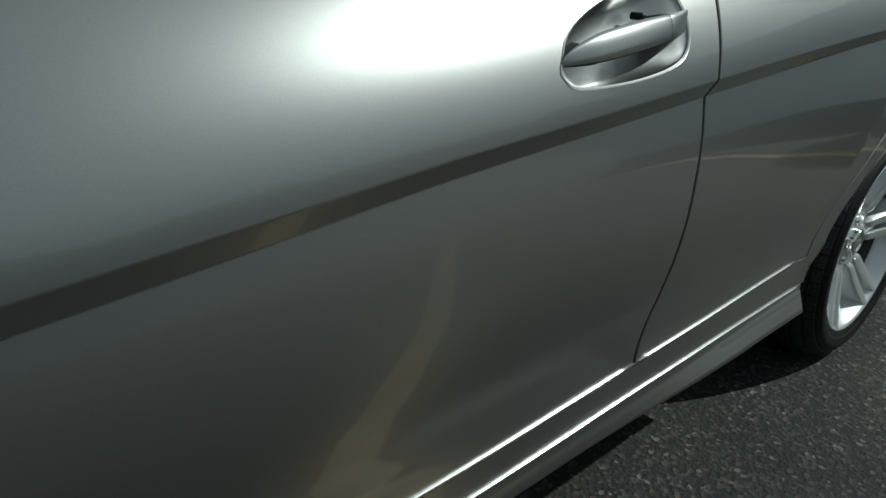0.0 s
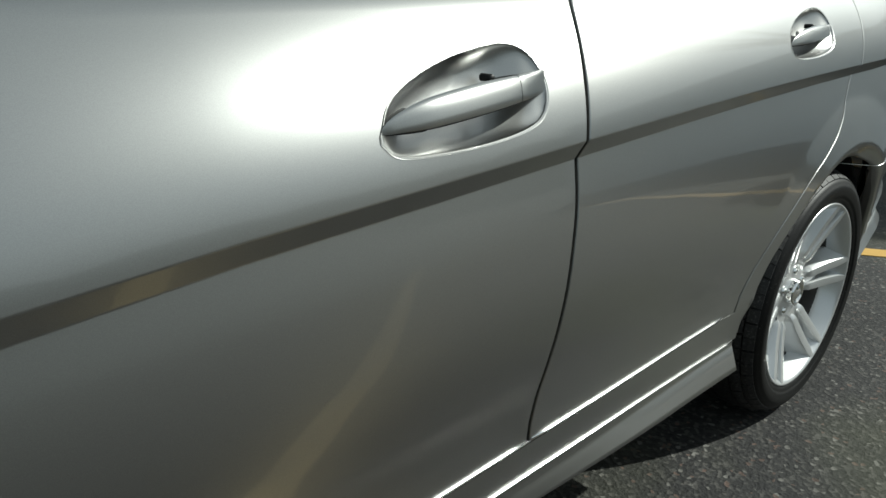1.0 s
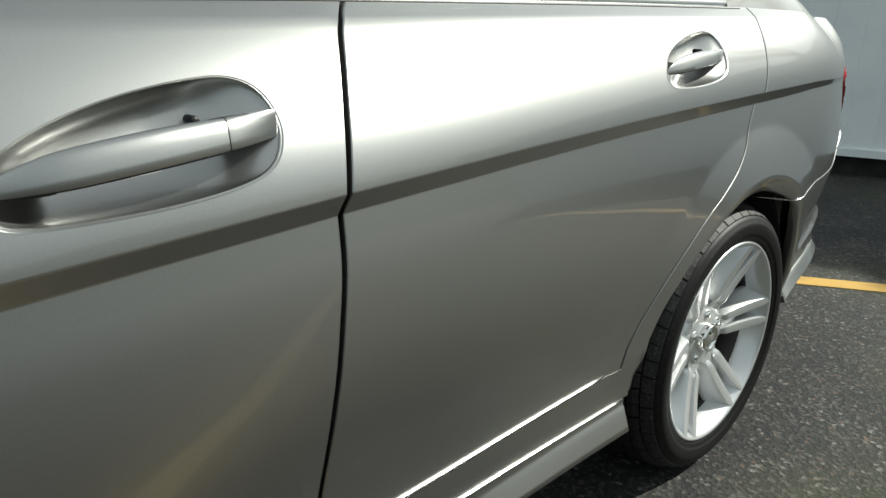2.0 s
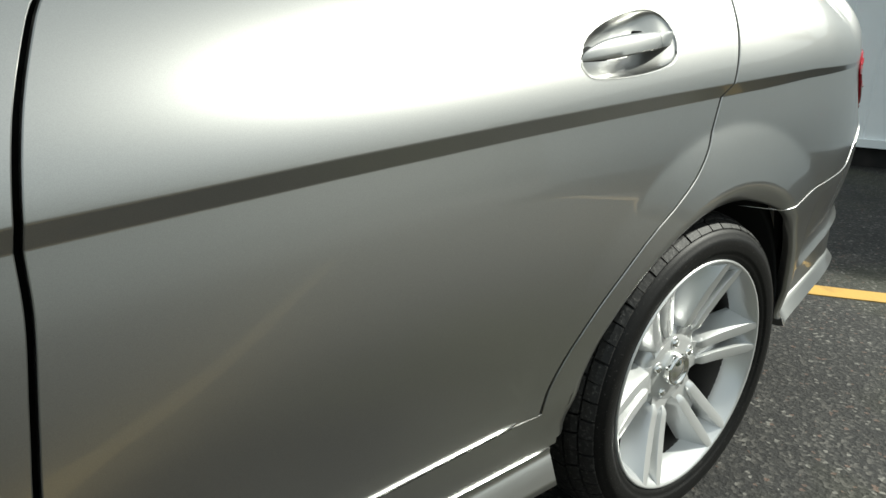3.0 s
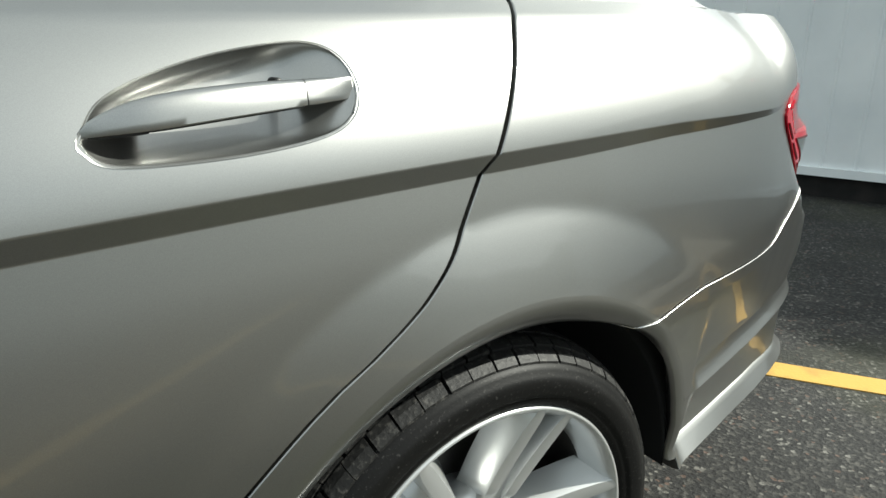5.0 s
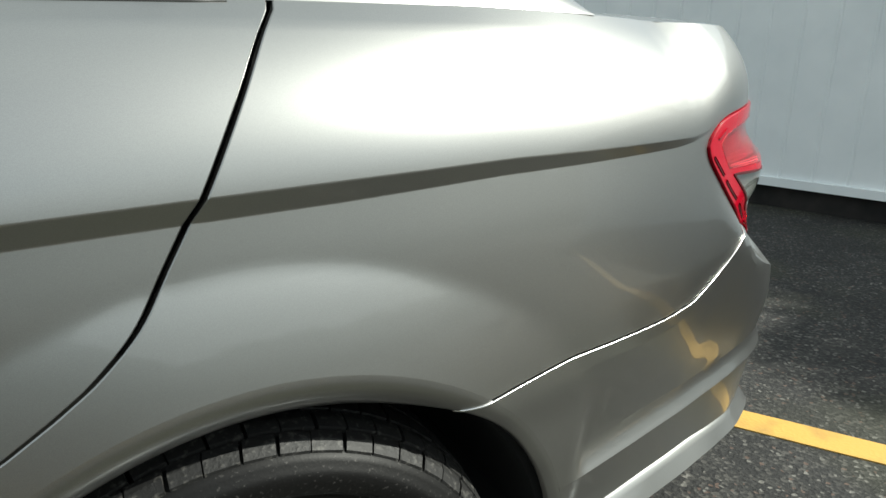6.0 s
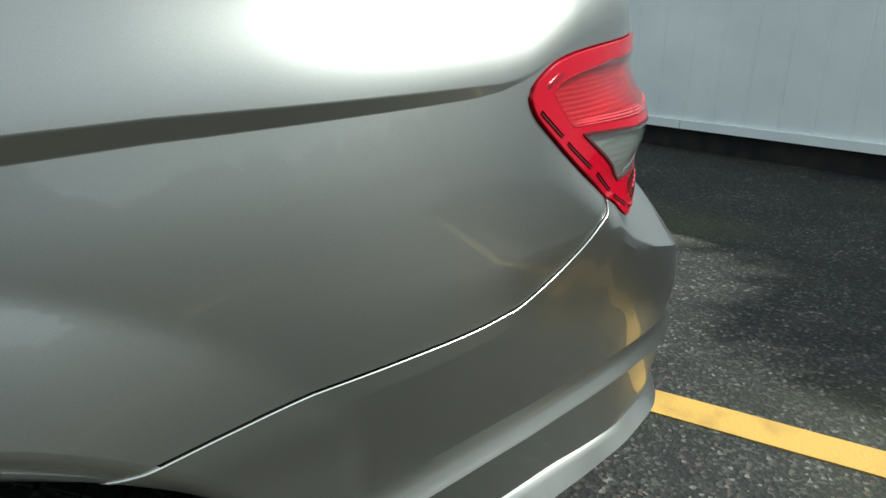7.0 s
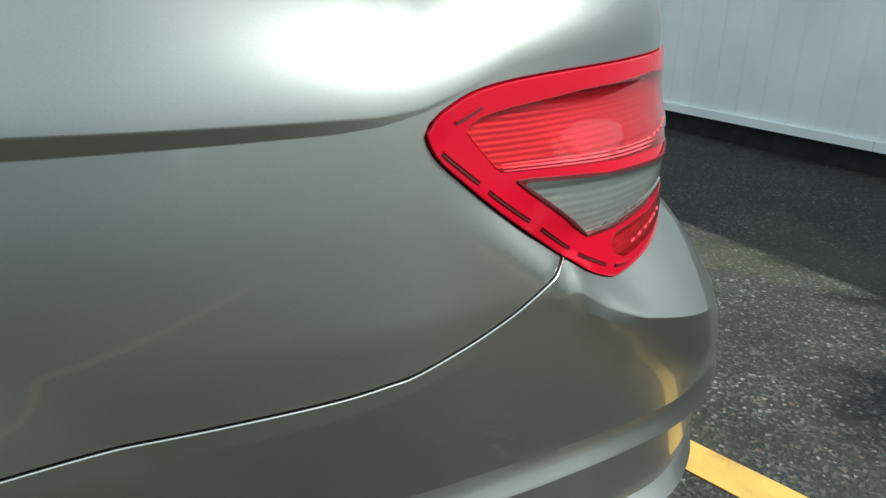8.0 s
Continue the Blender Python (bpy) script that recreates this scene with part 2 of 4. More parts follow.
def shade_tree():
    """A broad tree behind the wall: tapered trunk, limbs, and a loose crown of leaves that dapples the asphalt."""
    root = tagged(new("tree"), "leafy tree standing behind the white wall", "tree")
    foot = Vector((8.6, -1.6, 0))
    lift = SUN / SUN.z * 5.4
    lobes = [(Vector((2.35, 0.42, 0)) + lift, 0.50), (Vector((3.0, 0.85, 0)) + lift * 1.03, 0.66), (Vector((2.3, -0.35, 0)) + lift * 1.02, 0.6), (Vector((3.3, 0.1, 0)) + lift * 1.05, 0.8), (Vector((2.85, 1.75, 0)) + lift * 1.04, 0.52)]
    bm = bmesh.new()

    def limb(a, b, r0, r1, n=8, seg=6):
        rings = []
        for k in range(seg + 1):
            f = k / seg
            p = a.lerp(b, f) + 0.12 * Vector((noise.noise(a + Vector((f * 3, 0, 1))), noise.noise(b + Vector((0, f * 3, 2))), 0)) * math.sin(math.pi * f)
            r = r0 + (r1 - r0) * f
            rings.append([bm.verts.new(p + Vector((r * math.cos(math.tau * j / n), r * math.sin(math.tau * j / n), 0))) for j in range(n)])
        for p, q in zip(rings, rings[1:]):
            for j in range(n):
                bm.faces.new((p[j], p[(j + 1) % n], q[(j + 1) % n], q[j]))
    fork = Vector((8.5, -1.7, 3.0))
    limb(foot, fork, 0.20, 0.13)
    for c, r in lobes:
        limb(fork, c, 0.08, 0.02)
    part("trunk", bm, BARK, root, "rough brown trunk and limbs")
    rng = random.Random(5)
    verts, faces = [], []
    for c, r in lobes:
        for _ in range(int(2300 * r * r)):
            while True:
                d = Vector((rng.uniform(-1, 1), rng.uniform(-1, 1), rng.uniform(-1, 1)))
                if d.length < 1 and noise.noise((c + d * r) * 2.2) > -0.30:
                    break
            p = c + Vector((d.x * r, d.y * r, d.z * r * 0.75))
            e = Euler((rng.uniform(0, 6.3), rng.uniform(0, 6.3), rng.uniform(0, 6.3))).to_matrix()
            w = rng.uniform(0.05, 0.085)
            i = len(verts)
            verts += [p + e @ Vector(v) * w for v in ((-1.2, 0, 0), (-0.2, -0.55, 0.08), (1.2, 0, -0.1), (-0.2, 0.55, 0.08))]
            faces += [(i, i + 1, i + 2), (i, i + 2, i + 3)]
    crown = link_mesh("crown", verts, faces, FOLIAGE, root, "loose green crown of leaves", False)
    tagged(crown, kind="stuff")


shade_tree()


def distant_trees():
    """The far edge of the lot, a long hazy belt of trees with an uneven top."""
    n = 260
    verts, faces = [], []
    for k in range(n + 1):
        a = radians(150 + 240 * k / n)
        x, y = 27 * math.cos(a), 27 * math.sin(a)
        h = 3.3 + 1.5 * noise.fractal(Vector((x * 0.16, y * 0.16, 3.0)), 1.0, 2.0, 5) + 0.5 * noise.noise(Vector((x * 1.4, y * 1.4, 1.0)))
        verts += [(x, y, -0.1), (x * 0.995, y * 0.995, h * 0.6), (x, y, h), (x * 1.05, y * 1.05, h * 0.9), (x * 1.05, y * 1.05, -0.1)]
    for k in range(n):
        for j in range(4):
            i = 5 * k + j
            faces.append((i, i + 1, i + 6, i + 5))
    ob = link_mesh("backdrop", verts, faces, FOLIAGE, smooth=False)
    return tagged(ob, "hazy belt of distant trees round the lot", "trees", kind="structure")


distant_trees()

# ---- the car's body surface ----
MID = 0.885
PLAN = np.array([(-3.54, 0.885), (-3.53, 0.70), (-3.49, 0.5), (-3.41, 0.3), (-3.27, 0.16), (-3.05, 0.075), (-2.76, 0.025), (-2.3, -0.012), (-1.8, -0.028),
                 (-1.3, -0.031), (-0.9, -0.022), (-0.5, -0.003), (-0.2, 0.011), (0.0, 0.020), (0.2, 0.026), (0.37, 0.036), (0.5, 0.050), (0.6, 0.067),
                 (0.68, 0.090), (0.76, 0.128), (0.84, 0.184), (0.92, 0.27), (0.98, 0.38), (1.02, 0.53), (1.04, 0.70), (1.045, 0.885)])


def smooth_curve(points, n=24):
    """Catmull-Rom through the points."""
    p = np.vstack([2 * points[0] - points[1], points, 2 * points[-1] - points[-2]])
    out = []
    for k in range(1, len(p) - 2):
        for t in np.linspace(0, 1, n, endpoint=False):
            a, b, c, d = p[k - 1], p[k], p[k + 1], p[k + 2]
            out.append(0.5 * (2 * b + (c - a) * t + (2 * a - 5 * b + 4 * c - d) * t * t + (3 * b - a - 3 * c + d) * t ** 3))
    out.append(points[-1])
    return np.array(out)


CURVE = smooth_curve(PLAN)
ARC = np.concatenate([[0], np.cumsum(np.hypot(*np.diff(CURVE, axis=0).T))])
ARC -= np.interp(0.0, CURVE[:, 0], ARC)
TAN = np.gradient(CURVE, axis=0)
TAN /= np.hypot(TAN[:, 0], TAN[:, 1])[:, None]


def of_x(x):
    """The place along the plan curve at x."""
    return float(np.interp(x, CURVE[:, 0], ARC))


def fade(x, a, b):
    t = min(max((x - a) / (b - a), 0.0), 1.0)
    return t * t * (3 - 2 * t)


def crease(u):
    return float(np.interp(u, [-3.3, -2.2, -1.76, -1.6, -1.43, -1.2, -1.0, -0.75, -0.5, -0.25, 0.0, 0.28, 0.5, 0.585, 0.62, 0.66, 0.71, 0.80, 1.0], [0.66, 0.692, 0.726, 0.742, 0.759, 0.7765, 0.7915, 0.8075, 0.8210, 0.8325, 0.8430, 0.8555, 0.8580, 0.8590, 0.8635, 0.8770, 0.8950, 0.906, 0.912]))


def shoulder(u):
    return float(np.interp(u, [-3.3, -2.4, -1.4, -1.0, -0.4, 0.03, 0.3, 0.6, 0.9, 1.8], [0.80, 0.90, 0.946, 0.963, 0.985, 0.999, 1.003, 1.000, 1.000, 1.010]))


def band(u):
    """Height of the undercut under the crease."""
    return float(np.interp(u, [-1.6, 0.1, 0.3, 0.55, 0.62], [0.022, 0.021, 0.017, 0.010, 0.003]))


# door handle cups: outline from the cup's front tip, along x and up
CUP = smooth_curve(np.array([(0.0, 0.0), (0.019, 0.027), (0.060, 0.048), (0.12, 0.065), (0.184, 0.073), (0.216, 0.060), (0.224, 0.026), (0.20, -0.005), (0.125, -0.019), (0.027, -0.021), (0.002, -0.009), (0.0, 0.0)]), 8)[:-1]
CUP_RISE = {"front": 1.0, "rear": 0.90}  # how high the outline arches over the bar
CUPS = {"front": (-1.293, 0.822), "rear": (-0.390, 0.883)}


def outside(loop, x, z):
    """Distance from a closed outline, minus within it."""
    a, b = loop, np.roll(loop, -1, axis=0)
    d = b - a
    t = np.clip(((x - a[:, 0]) * d[:, 0] + (z - a[:, 1]) * d[:, 1]) / (d ** 2).sum(1), 0, 1)
    away = np.hypot(a[:, 0] + d[:, 0] * t - x, a[:, 1] + d[:, 1] * t - z).min()
    cross = ((a[:, 1] > z) != (b[:, 1] > z)) & (x < a[:, 0] + d[:, 0] * (z - a[:, 1]) / np.where(d[:, 1] == 0, 1e-9, d[:, 1]))
    return -away if cross.sum() % 2 else away


def cup_outline(which):
    return np.array([(a, b * CUP_RISE[which] if b > 0 else b) for a, b in CUP])


# tail lamp outline along the skin
LAMP = smooth_curve(np.array([(0.621, 0.846), (0.639, 0.861), (0.68, 0.877), (0.768, 0.886), (0.95, 0.892), (1.13, 0.892), (1.17, 0.885), (1.18, 0.86), (1.175, 0.76), (1.15, 0.70),
                              (1.0, 0.677), (0.91, 0.671), (0.860, 0.674), (0.817, 0.690), (0.781, 0.710), (0.703, 0.764), (0.644, 0.812), (0.627, 0.830), (0.621, 0.846)]), 6)[:-1]


ARCH_X, ARCH_Z, ARCH_R = 0.020, 0.296, 0.347
SIDE_LOW = ([0.15, 0.20, 0.236, 0.244, 0.248, 0.285, 0.291, 0.325, 0.333, 0.41, 0.43], [0.14, 0.11, 0.070, 0.036, 0.015, 0.0315, 0.0330, 0.0335, 0.0330, 0.0300, 0.0293])
# along the sill, heights of: the skirt's lower and upper edge, and the sill's trim
SKIRT_LEVELS = [0.15, 0.248, 0.285, 0.333, 0.42]
SKIRT_U = [-1.70, -1.36, -1.10, -0.95, -0.75, -0.57, -0.37]
SKIRT = [[0.15] * 7, [0.288, 0.287, 0.285, 0.282, 0.275, 0.265, 0.251], [0.309, 0.309, 0.309, 0.309, 0.308, 0.304, 0.297], [0.327, 0.329, 0.332, 0.330, 0.325, 0.317, 0.307], [0.42] * 7]
SKIRT = [smooth_curve(np.array(list(zip(SKIRT_U, h))), 8) for h in SKIRT]


def skirt(u):
    return [float(np.interp(u, h[:, 0], h[:, 1])) for h in SKIRT]


def sill_z(u):
    return skirt(u)[3] + 0.004


# behind the rear wheel: heights along the side of the lip's lower and upper edge and of the ridge, and how far each lies inside the plan curve
REAR_U = [0.34, 0.40, 0.50, 0.60, 0.70, 0.78, 0.85, 0.92, 0.99, 1.06, 1.13, 1.22, 1.40]
REAR_Z = {"low": [0.274, 0.288, 0.309, 0.327, 0.339, 0.343, 0.341, 0.332, 0.317, 0.301, 0.290, 0.282, 0.275], "lip": [0.302, 0.318, 0.340, 0.358, 0.368, 0.368, 0.361, 0.349, 0.333, 0.320, 0.310, 0.303, 0.298],
          "ridge": [0.424, 0.429, 0.437, 0.444, 0.449, 0.451, 0.452, 0.451, 0.447, 0.441, 0.434, 0.430, 0.427]}
REAR_D = {"low": [0.026, 0.0243, 0.0245, 0.0212, 0.0091, -0.0077, -0.0259, -0.0440, -0.0655, -0.0830, -0.1010, -0.1180, -0.1330], "lip": [0.039, 0.0376, 0.0342, 0.0286, 0.0176, -0.0017, -0.0194, -0.0350, -0.0564, -0.0770, -0.0970, -0.1140, -0.1300],
          "ridge": [0.006, 0.0075, 0.0140, 0.0175, 0.0120, -0.0033, -0.0235, -0.0505, -0.0785, -0.1015, -0.1250, -0.1460, -0.1640]}
REAR_Z = {k: smooth_curve(np.array(list(zip(REAR_U, v))), 8) for k, v in REAR_Z.items()}
REAR_D = {k: smooth_curve(np.array(list(zip(REAR_U, v))), 8) for k, v in REAR_D.items()}
LEVELS = [0.15, 0.264, 0.318, 0.330, 0.440, 0.455, 0.53]
PLAIN = ([0.15, 0.22, 0.250, 0.262, 0.266, 0.318, 0.330, 0.400, 0.46, 0.51, 0.56, 0.62, 0.685], [0.16, 0.12, 0.070, 0.024, 0.0110, 0.0230, 0.0250, 0.0115, 0.0080, 0.0055, 0.0035, 0.0022, 0.001])
# the edge of the bumper's shelf under the lamp, and the lamp's foot above it
EDGE_U = [0.40, 0.55, 0.65, 0.72, 0.77, 0.795, 0.82, 0.87, 0.92, 0.97, 1.02, 1.08, 1.15, 1.22, 1.50]
EDGE_Z = smooth_curve(np.array(list(zip(EDGE_U, [0.600, 0.610, 0.632, 0.668, 0.685, 0.673, 0.657, 0.633, 0.616, 0.600, 0.585, 0.574, 0.569, 0.571, 0.577]))), 12)
EDGE_D = smooth_curve(np.array(list(zip(EDGE_U, [0.001, 0.001, -0.002, -0.009, -0.0195, -0.0235, -0.0285, -0.0422, -0.0566, -0.0705, -0.0818, -0.0905, -0.0990, -0.103, -0.105]))), 12)
FOOT = smooth_curve(np.array([(0.40, 0.684), (0.60, 0.686), (0.70, 0.700), (0.77, 0.716), (0.80, 0.700), (0.82, 0.689), (0.86, 0.675), (0.91, 0.671), (1.0, 0.676), (1.15, 0.690), (1.5, 0.690)]), 12)


def along(table, u):
    return float(np.interp(u, table[:, 0], table[:, 1]))


def levels(u):
    low, lip, ridge = (along(REAR_Z[k], u) for k in ("low", "lip", "ridge"))
    return [0.15, low, lip, lip + 0.004, ridge - 0.006, ridge, 0.53]


def ledge(u):
    """Height of the edge of the bumper's shelf, and of the lamp's foot above it."""
    return along(EDGE_Z, u), along(FOOT, u)


def lamp_flare(u, z):
    """The wing stands out in a soft crest a finger's width below the lamp."""
    if not (0.62 < u < 0.86 and 0.60 < z < 0.86):
        return 0.0
    away = max(float(outside(LAMP, u, z)), 0.0)
    crest = float(np.interp(u, [0.63, 0.68, 0.72, 0.77, 0.82], [0.0, 0.0035, 0.008, 0.0150, 0.022])) * (1 - fade(z, 0.75, 0.85))
    return crest * (math.sin(0.5 * math.pi * away / 0.027) if away < 0.027 else 1 - fade(away, 0.027, 0.14))


def wing(u, z, zc, side):
    """The rear wing's inset above the bumper, blended from the side's."""
    r = 0.10 * (min(z, zc) - 0.685) - 0.001 if z > 0.685 else float(np.interp(z, [0.50, 0.62, 0.685], [0.003, 0.002, -0.001]))
    if z > zc:
        r += 0.10 * (z - zc) + 4.6 * (z - zc) ** 2
    return side + (r - side) * fade(u, 0.36, 0.70) - lamp_flare(u, z)


def bumper(u, z, zc, side):
    """The bumper's inset behind the wheel: lip, dark recess, ridge, a full flank and the shelf under the lamp."""
    low, lip, ridge = (along(REAR_Z[k], u) for k in ("low", "lip", "ridge"))
    d_low, d_lip, d_ridge = (along(REAR_D[k], u) for k in ("low", "lip", "ridge"))
    edge, foot = ledge(u)
    kick = 1 - 0.35 * fade(u, 0.80, 1.0)
    mix = fade(u, 0.745, 0.785)
    d_edge = along(EDGE_D, u) * mix + (wing(u, edge, zc, side) * (1 - mix) if mix < 1 else 0.0)
    if z > edge:
        return d_edge * max((foot - z) / (foot - edge), 0.0) ** (1 - 0.25 * fade(u, 0.86, 1.06)) * mix + (wing(u, z, zc, side) * (1 - mix) if mix < 1 else 0.0)
    z1, d1 = ridge + 0.034, d_ridge + 0.0115 * kick
    if z > z1:
        s = (z - z1) / (edge - z1)
        return d1 + (d_edge - d1) * s - (0.003 + 0.004 * fade(u, 0.74, 0.95)) * math.sin(math.pi * s)
    return float(np.interp(z, [0.15, low - 0.05, low - 0.016, low - 0.003, low, lip, lip + 0.004, ridge - 0.006, ridge, ridge + 0.002, ridge + 0.010, ridge + 0.021, z1],
                           [d_low + 0.16, d_low + 0.12, d_low + 0.06, d_low + 0.002, d_low - 0.008, d_lip, d_lip + 0.0035, d_ridge + 0.007, d_ridge, d_ridge + 0.0005, d_ridge + 0.0055 * kick, d_ridge + 0.0098 * kick, d1]))


DOOR = smooth_curve(np.array([(0.0, 0.0), (0.20, -0.0105), (0.41, -0.0148), (0.58, -0.0108), (0.74, -0.0005), (0.87, 0.0098), (1.0, 0.0170)]), 30)


def inset(u, z):
    """How far the skin lies inside the plan curve."""
    zc, w, zs = crease(u), band(u), shoulder(u)
    deep = 0.0125 * w / 0.021 * (0.5 + 0.5 * fade(u, -1.8, -1.3))
    zt = zc - w
    if z >= zc:
        h = z - zc
        d = 0.142 * h + 2.87 * h * h * min(1.0, 0.15 / (zs - zc))
        zk = zs - 0.020
        if z > zk:
            d += 0.45 * (z - zk) * (1 - fade(u, 0.0, 0.5))
    elif z >= zt:
        s = (zc - z) / w
        d = deep * s
    elif z >= 0.42:
        s = (zt - z) / (zt - 0.42)
        d = deep + float(np.interp(s, DOOR[:, 0], DOOR[:, 1])) - 0.010 * fade(u, -0.30, 0.15) * min(s, 0.62)
    else:
        d = 0.0
    if z < 0.43:
        low = float(np.interp(float(np.interp(z, skirt(u), SKIRT_LEVELS)), *SIDE_LOW)) if z < 0.42 else float(np.interp(z, *SIDE_LOW))
        if z < skirt(u)[2]:
            low += 0.018 * (1 - fade(u, -1.2, -0.65)) * min(1.0, (skirt(u)[2] - z) / (skirt(u)[2] - skirt(u)[1]))
        d = low if z < 0.42 else d + (low - d) * (0.43 - z) / 0.01
    if u > 0.2:
        f = fade(u, 0.395, 0.43)
        edge, foot = ledge(u)
        if z >= foot or (u < 0.745 and z > edge):
            d = wing(u, z, zc, d)
        else:
            plain = d
            if f < 1:
                m = float(np.interp(z, levels(u), LEVELS)) if z < 0.53 else z
                plain = d + (float(np.interp(m, *PLAIN)) - d) * (1 + (fade(u, 0.36, 0.70) - 1) * fade(z, 0.50, 0.60))
            if 0.745 < u < 0.90 and z > edge - 0.05:
                # the shelf's edge starts soft beside the lamp and sharpens round the corner
                soft = 0.016 * fade(u, 0.745, 0.775) * (1 - fade(u, 0.79, 0.90))
                d = sum(bumper(u, z + k * soft, zc, d) for k in (-1, -0.5, 0, 0.5, 1)) / 5
            else:
                d = plain * (1 - f) + (bumper(u, z, zc, d) * f if f > 0 else 0.0)
    front = fade(-u, 2.4, 3.2)
    if front > 0:
        d += 0.05 * front * (z - 0.5)
    for ax in (ARCH_X, -2.76):
        r = math.hypot(u - ax, z - ARCH_Z)
        if r < 0.50:
            rim = float(np.interp(z, [0.36, 0.42, 0.448, 0.486, 0.518, 0.58], [0.392, 0.402, 0.417, 0.448, 0.466, 0.482])) if ax == ARCH_X and u > ax else 0.482
            t = min(max((rim - r) / 0.105, 0.0), 1.0)
            flare = t * t / 0.08 if t < 0.04 else t - 0.02
            d -= (0.019 - 0.006 * fade(u - ax, 0.16, 0.36) - 0.006 * fade(ax - u, 0.05, 0.30)) * (flare if u > ax else flare * fade(z, 0.335, 0.40))
            if r < LIP_R:
                turn = 0.346 + (0.020 * fade(u - ax, 0.08, 0.28) if ax == ARCH_X else 0.0)
                d += 15.0 * (LIP_R - r) ** 2 + (6.0 * (turn - r) if r < turn else 0.0)
    if 0.68 < u < 1.24 and 0.69 < z < 0.89:
        d += lamp_relief(u, z)
    return d


def lamp_relief(u, z):
    """The lamp's lenses belly out under a hollow beneath the top of the frame."""
    if outside(LAMP, u, z) > 0:
        return 0.0
    return float(np.interp(z, RELIEF[:, 0], RELIEF[:, 1])) * fade(u, 0.69, 0.83) * (1 - 0.75 * fade(u, 0.90, 1.04)) * (1 - fade(u, 1.10, 1.18))


RELIEF = smooth_curve(np.array([(0.69, 0.0), (0.735, 0.001), (0.755, -0.008), (0.778, -0.016), (0.80, -0.018), (0.818, -0.011), (0.838, 0.002), (0.855, 0.007), (0.868, 0.002), (0.89, 0.0)]), 8)
LIP_R = 0.384


def skin(u, z, extra=0.0):
    x, y = np.interp(u, ARC, CURVE[:, 0]), np.interp(u, ARC, CURVE[:, 1])
    tx, ty = np.interp(u, ARC, TAN[:, 0]), np.interp(u, ARC, TAN[:, 1])
    d = inset(u, z) + extra
    return Vector((x - ty * d, y + tx * d, z))


LOW_ROWS = [0.15, 0.195, 0.212, 0.225, 0.236, 0.244, 0.248, 0.256, 0.262, 0.266, 0.285, 0.293, 0.305, 0.318, 0.325, 0.330, 0.337, 0.350, 0.37, 0.39, 0.41, 0.42, 0.43, 0.440, 0.449, 0.455, 0.459, 0.468, 0.476, 0.485, 0.497, 0.51, 0.53]


def rows_at(u):
    """The heights of the rows of the skin's grid at u: they follow the crease and the shoulder."""
    zc, w, zs = crease(u), band(u), shoulder(u)
    low = [float(np.interp(z, LEVELS, levels(u))) if u > 0.2 else (float(np.interp(z, SKIRT_LEVELS, skirt(u))) if z < 0.42 else z) for z in LOW_ROWS]
    lo, hi = ledge(u)
    mid = [0.53 + (lo - 0.53) * k / 9 for k in range(1, 9)] + [lo - 0.0015, lo] + [lo + (hi - lo) * f for f in (0.06, 0.25, 0.5, 0.75, 1.0)] + [hi + (zc - w - hi) * k / 19 for k in range(1, 19)] + [zc - w * 1.05, zc - w]
    edge = [zc - w * f for f in (0.94, 0.6, 0.3, 0.06)]
    top = [zc, zc + 0.0015] + [zc + (zs - 0.020 - zc) * k / 18 for k in range(1, 19)] + [zs - 0.016, zs - 0.009, zs]
    return low + mid + edge + top


def clip(poly, values):
    """The part of a polygon where the values are above 0."""
    out = []
    for k in range(len(poly)):
        a, b, fa, fb = poly[k], poly[(k + 1) % len(poly)], values[k], values[(k + 1) % len(poly)]
        if fa >= 0:
            out.append(a)
        if (fa >= 0) != (fb >= 0):
            t = fa / (fa - fb)
            out.append((a[0] + (b[0] - a[0]) * t, a[1] + (b[1] - a[1]) * t))
    return out


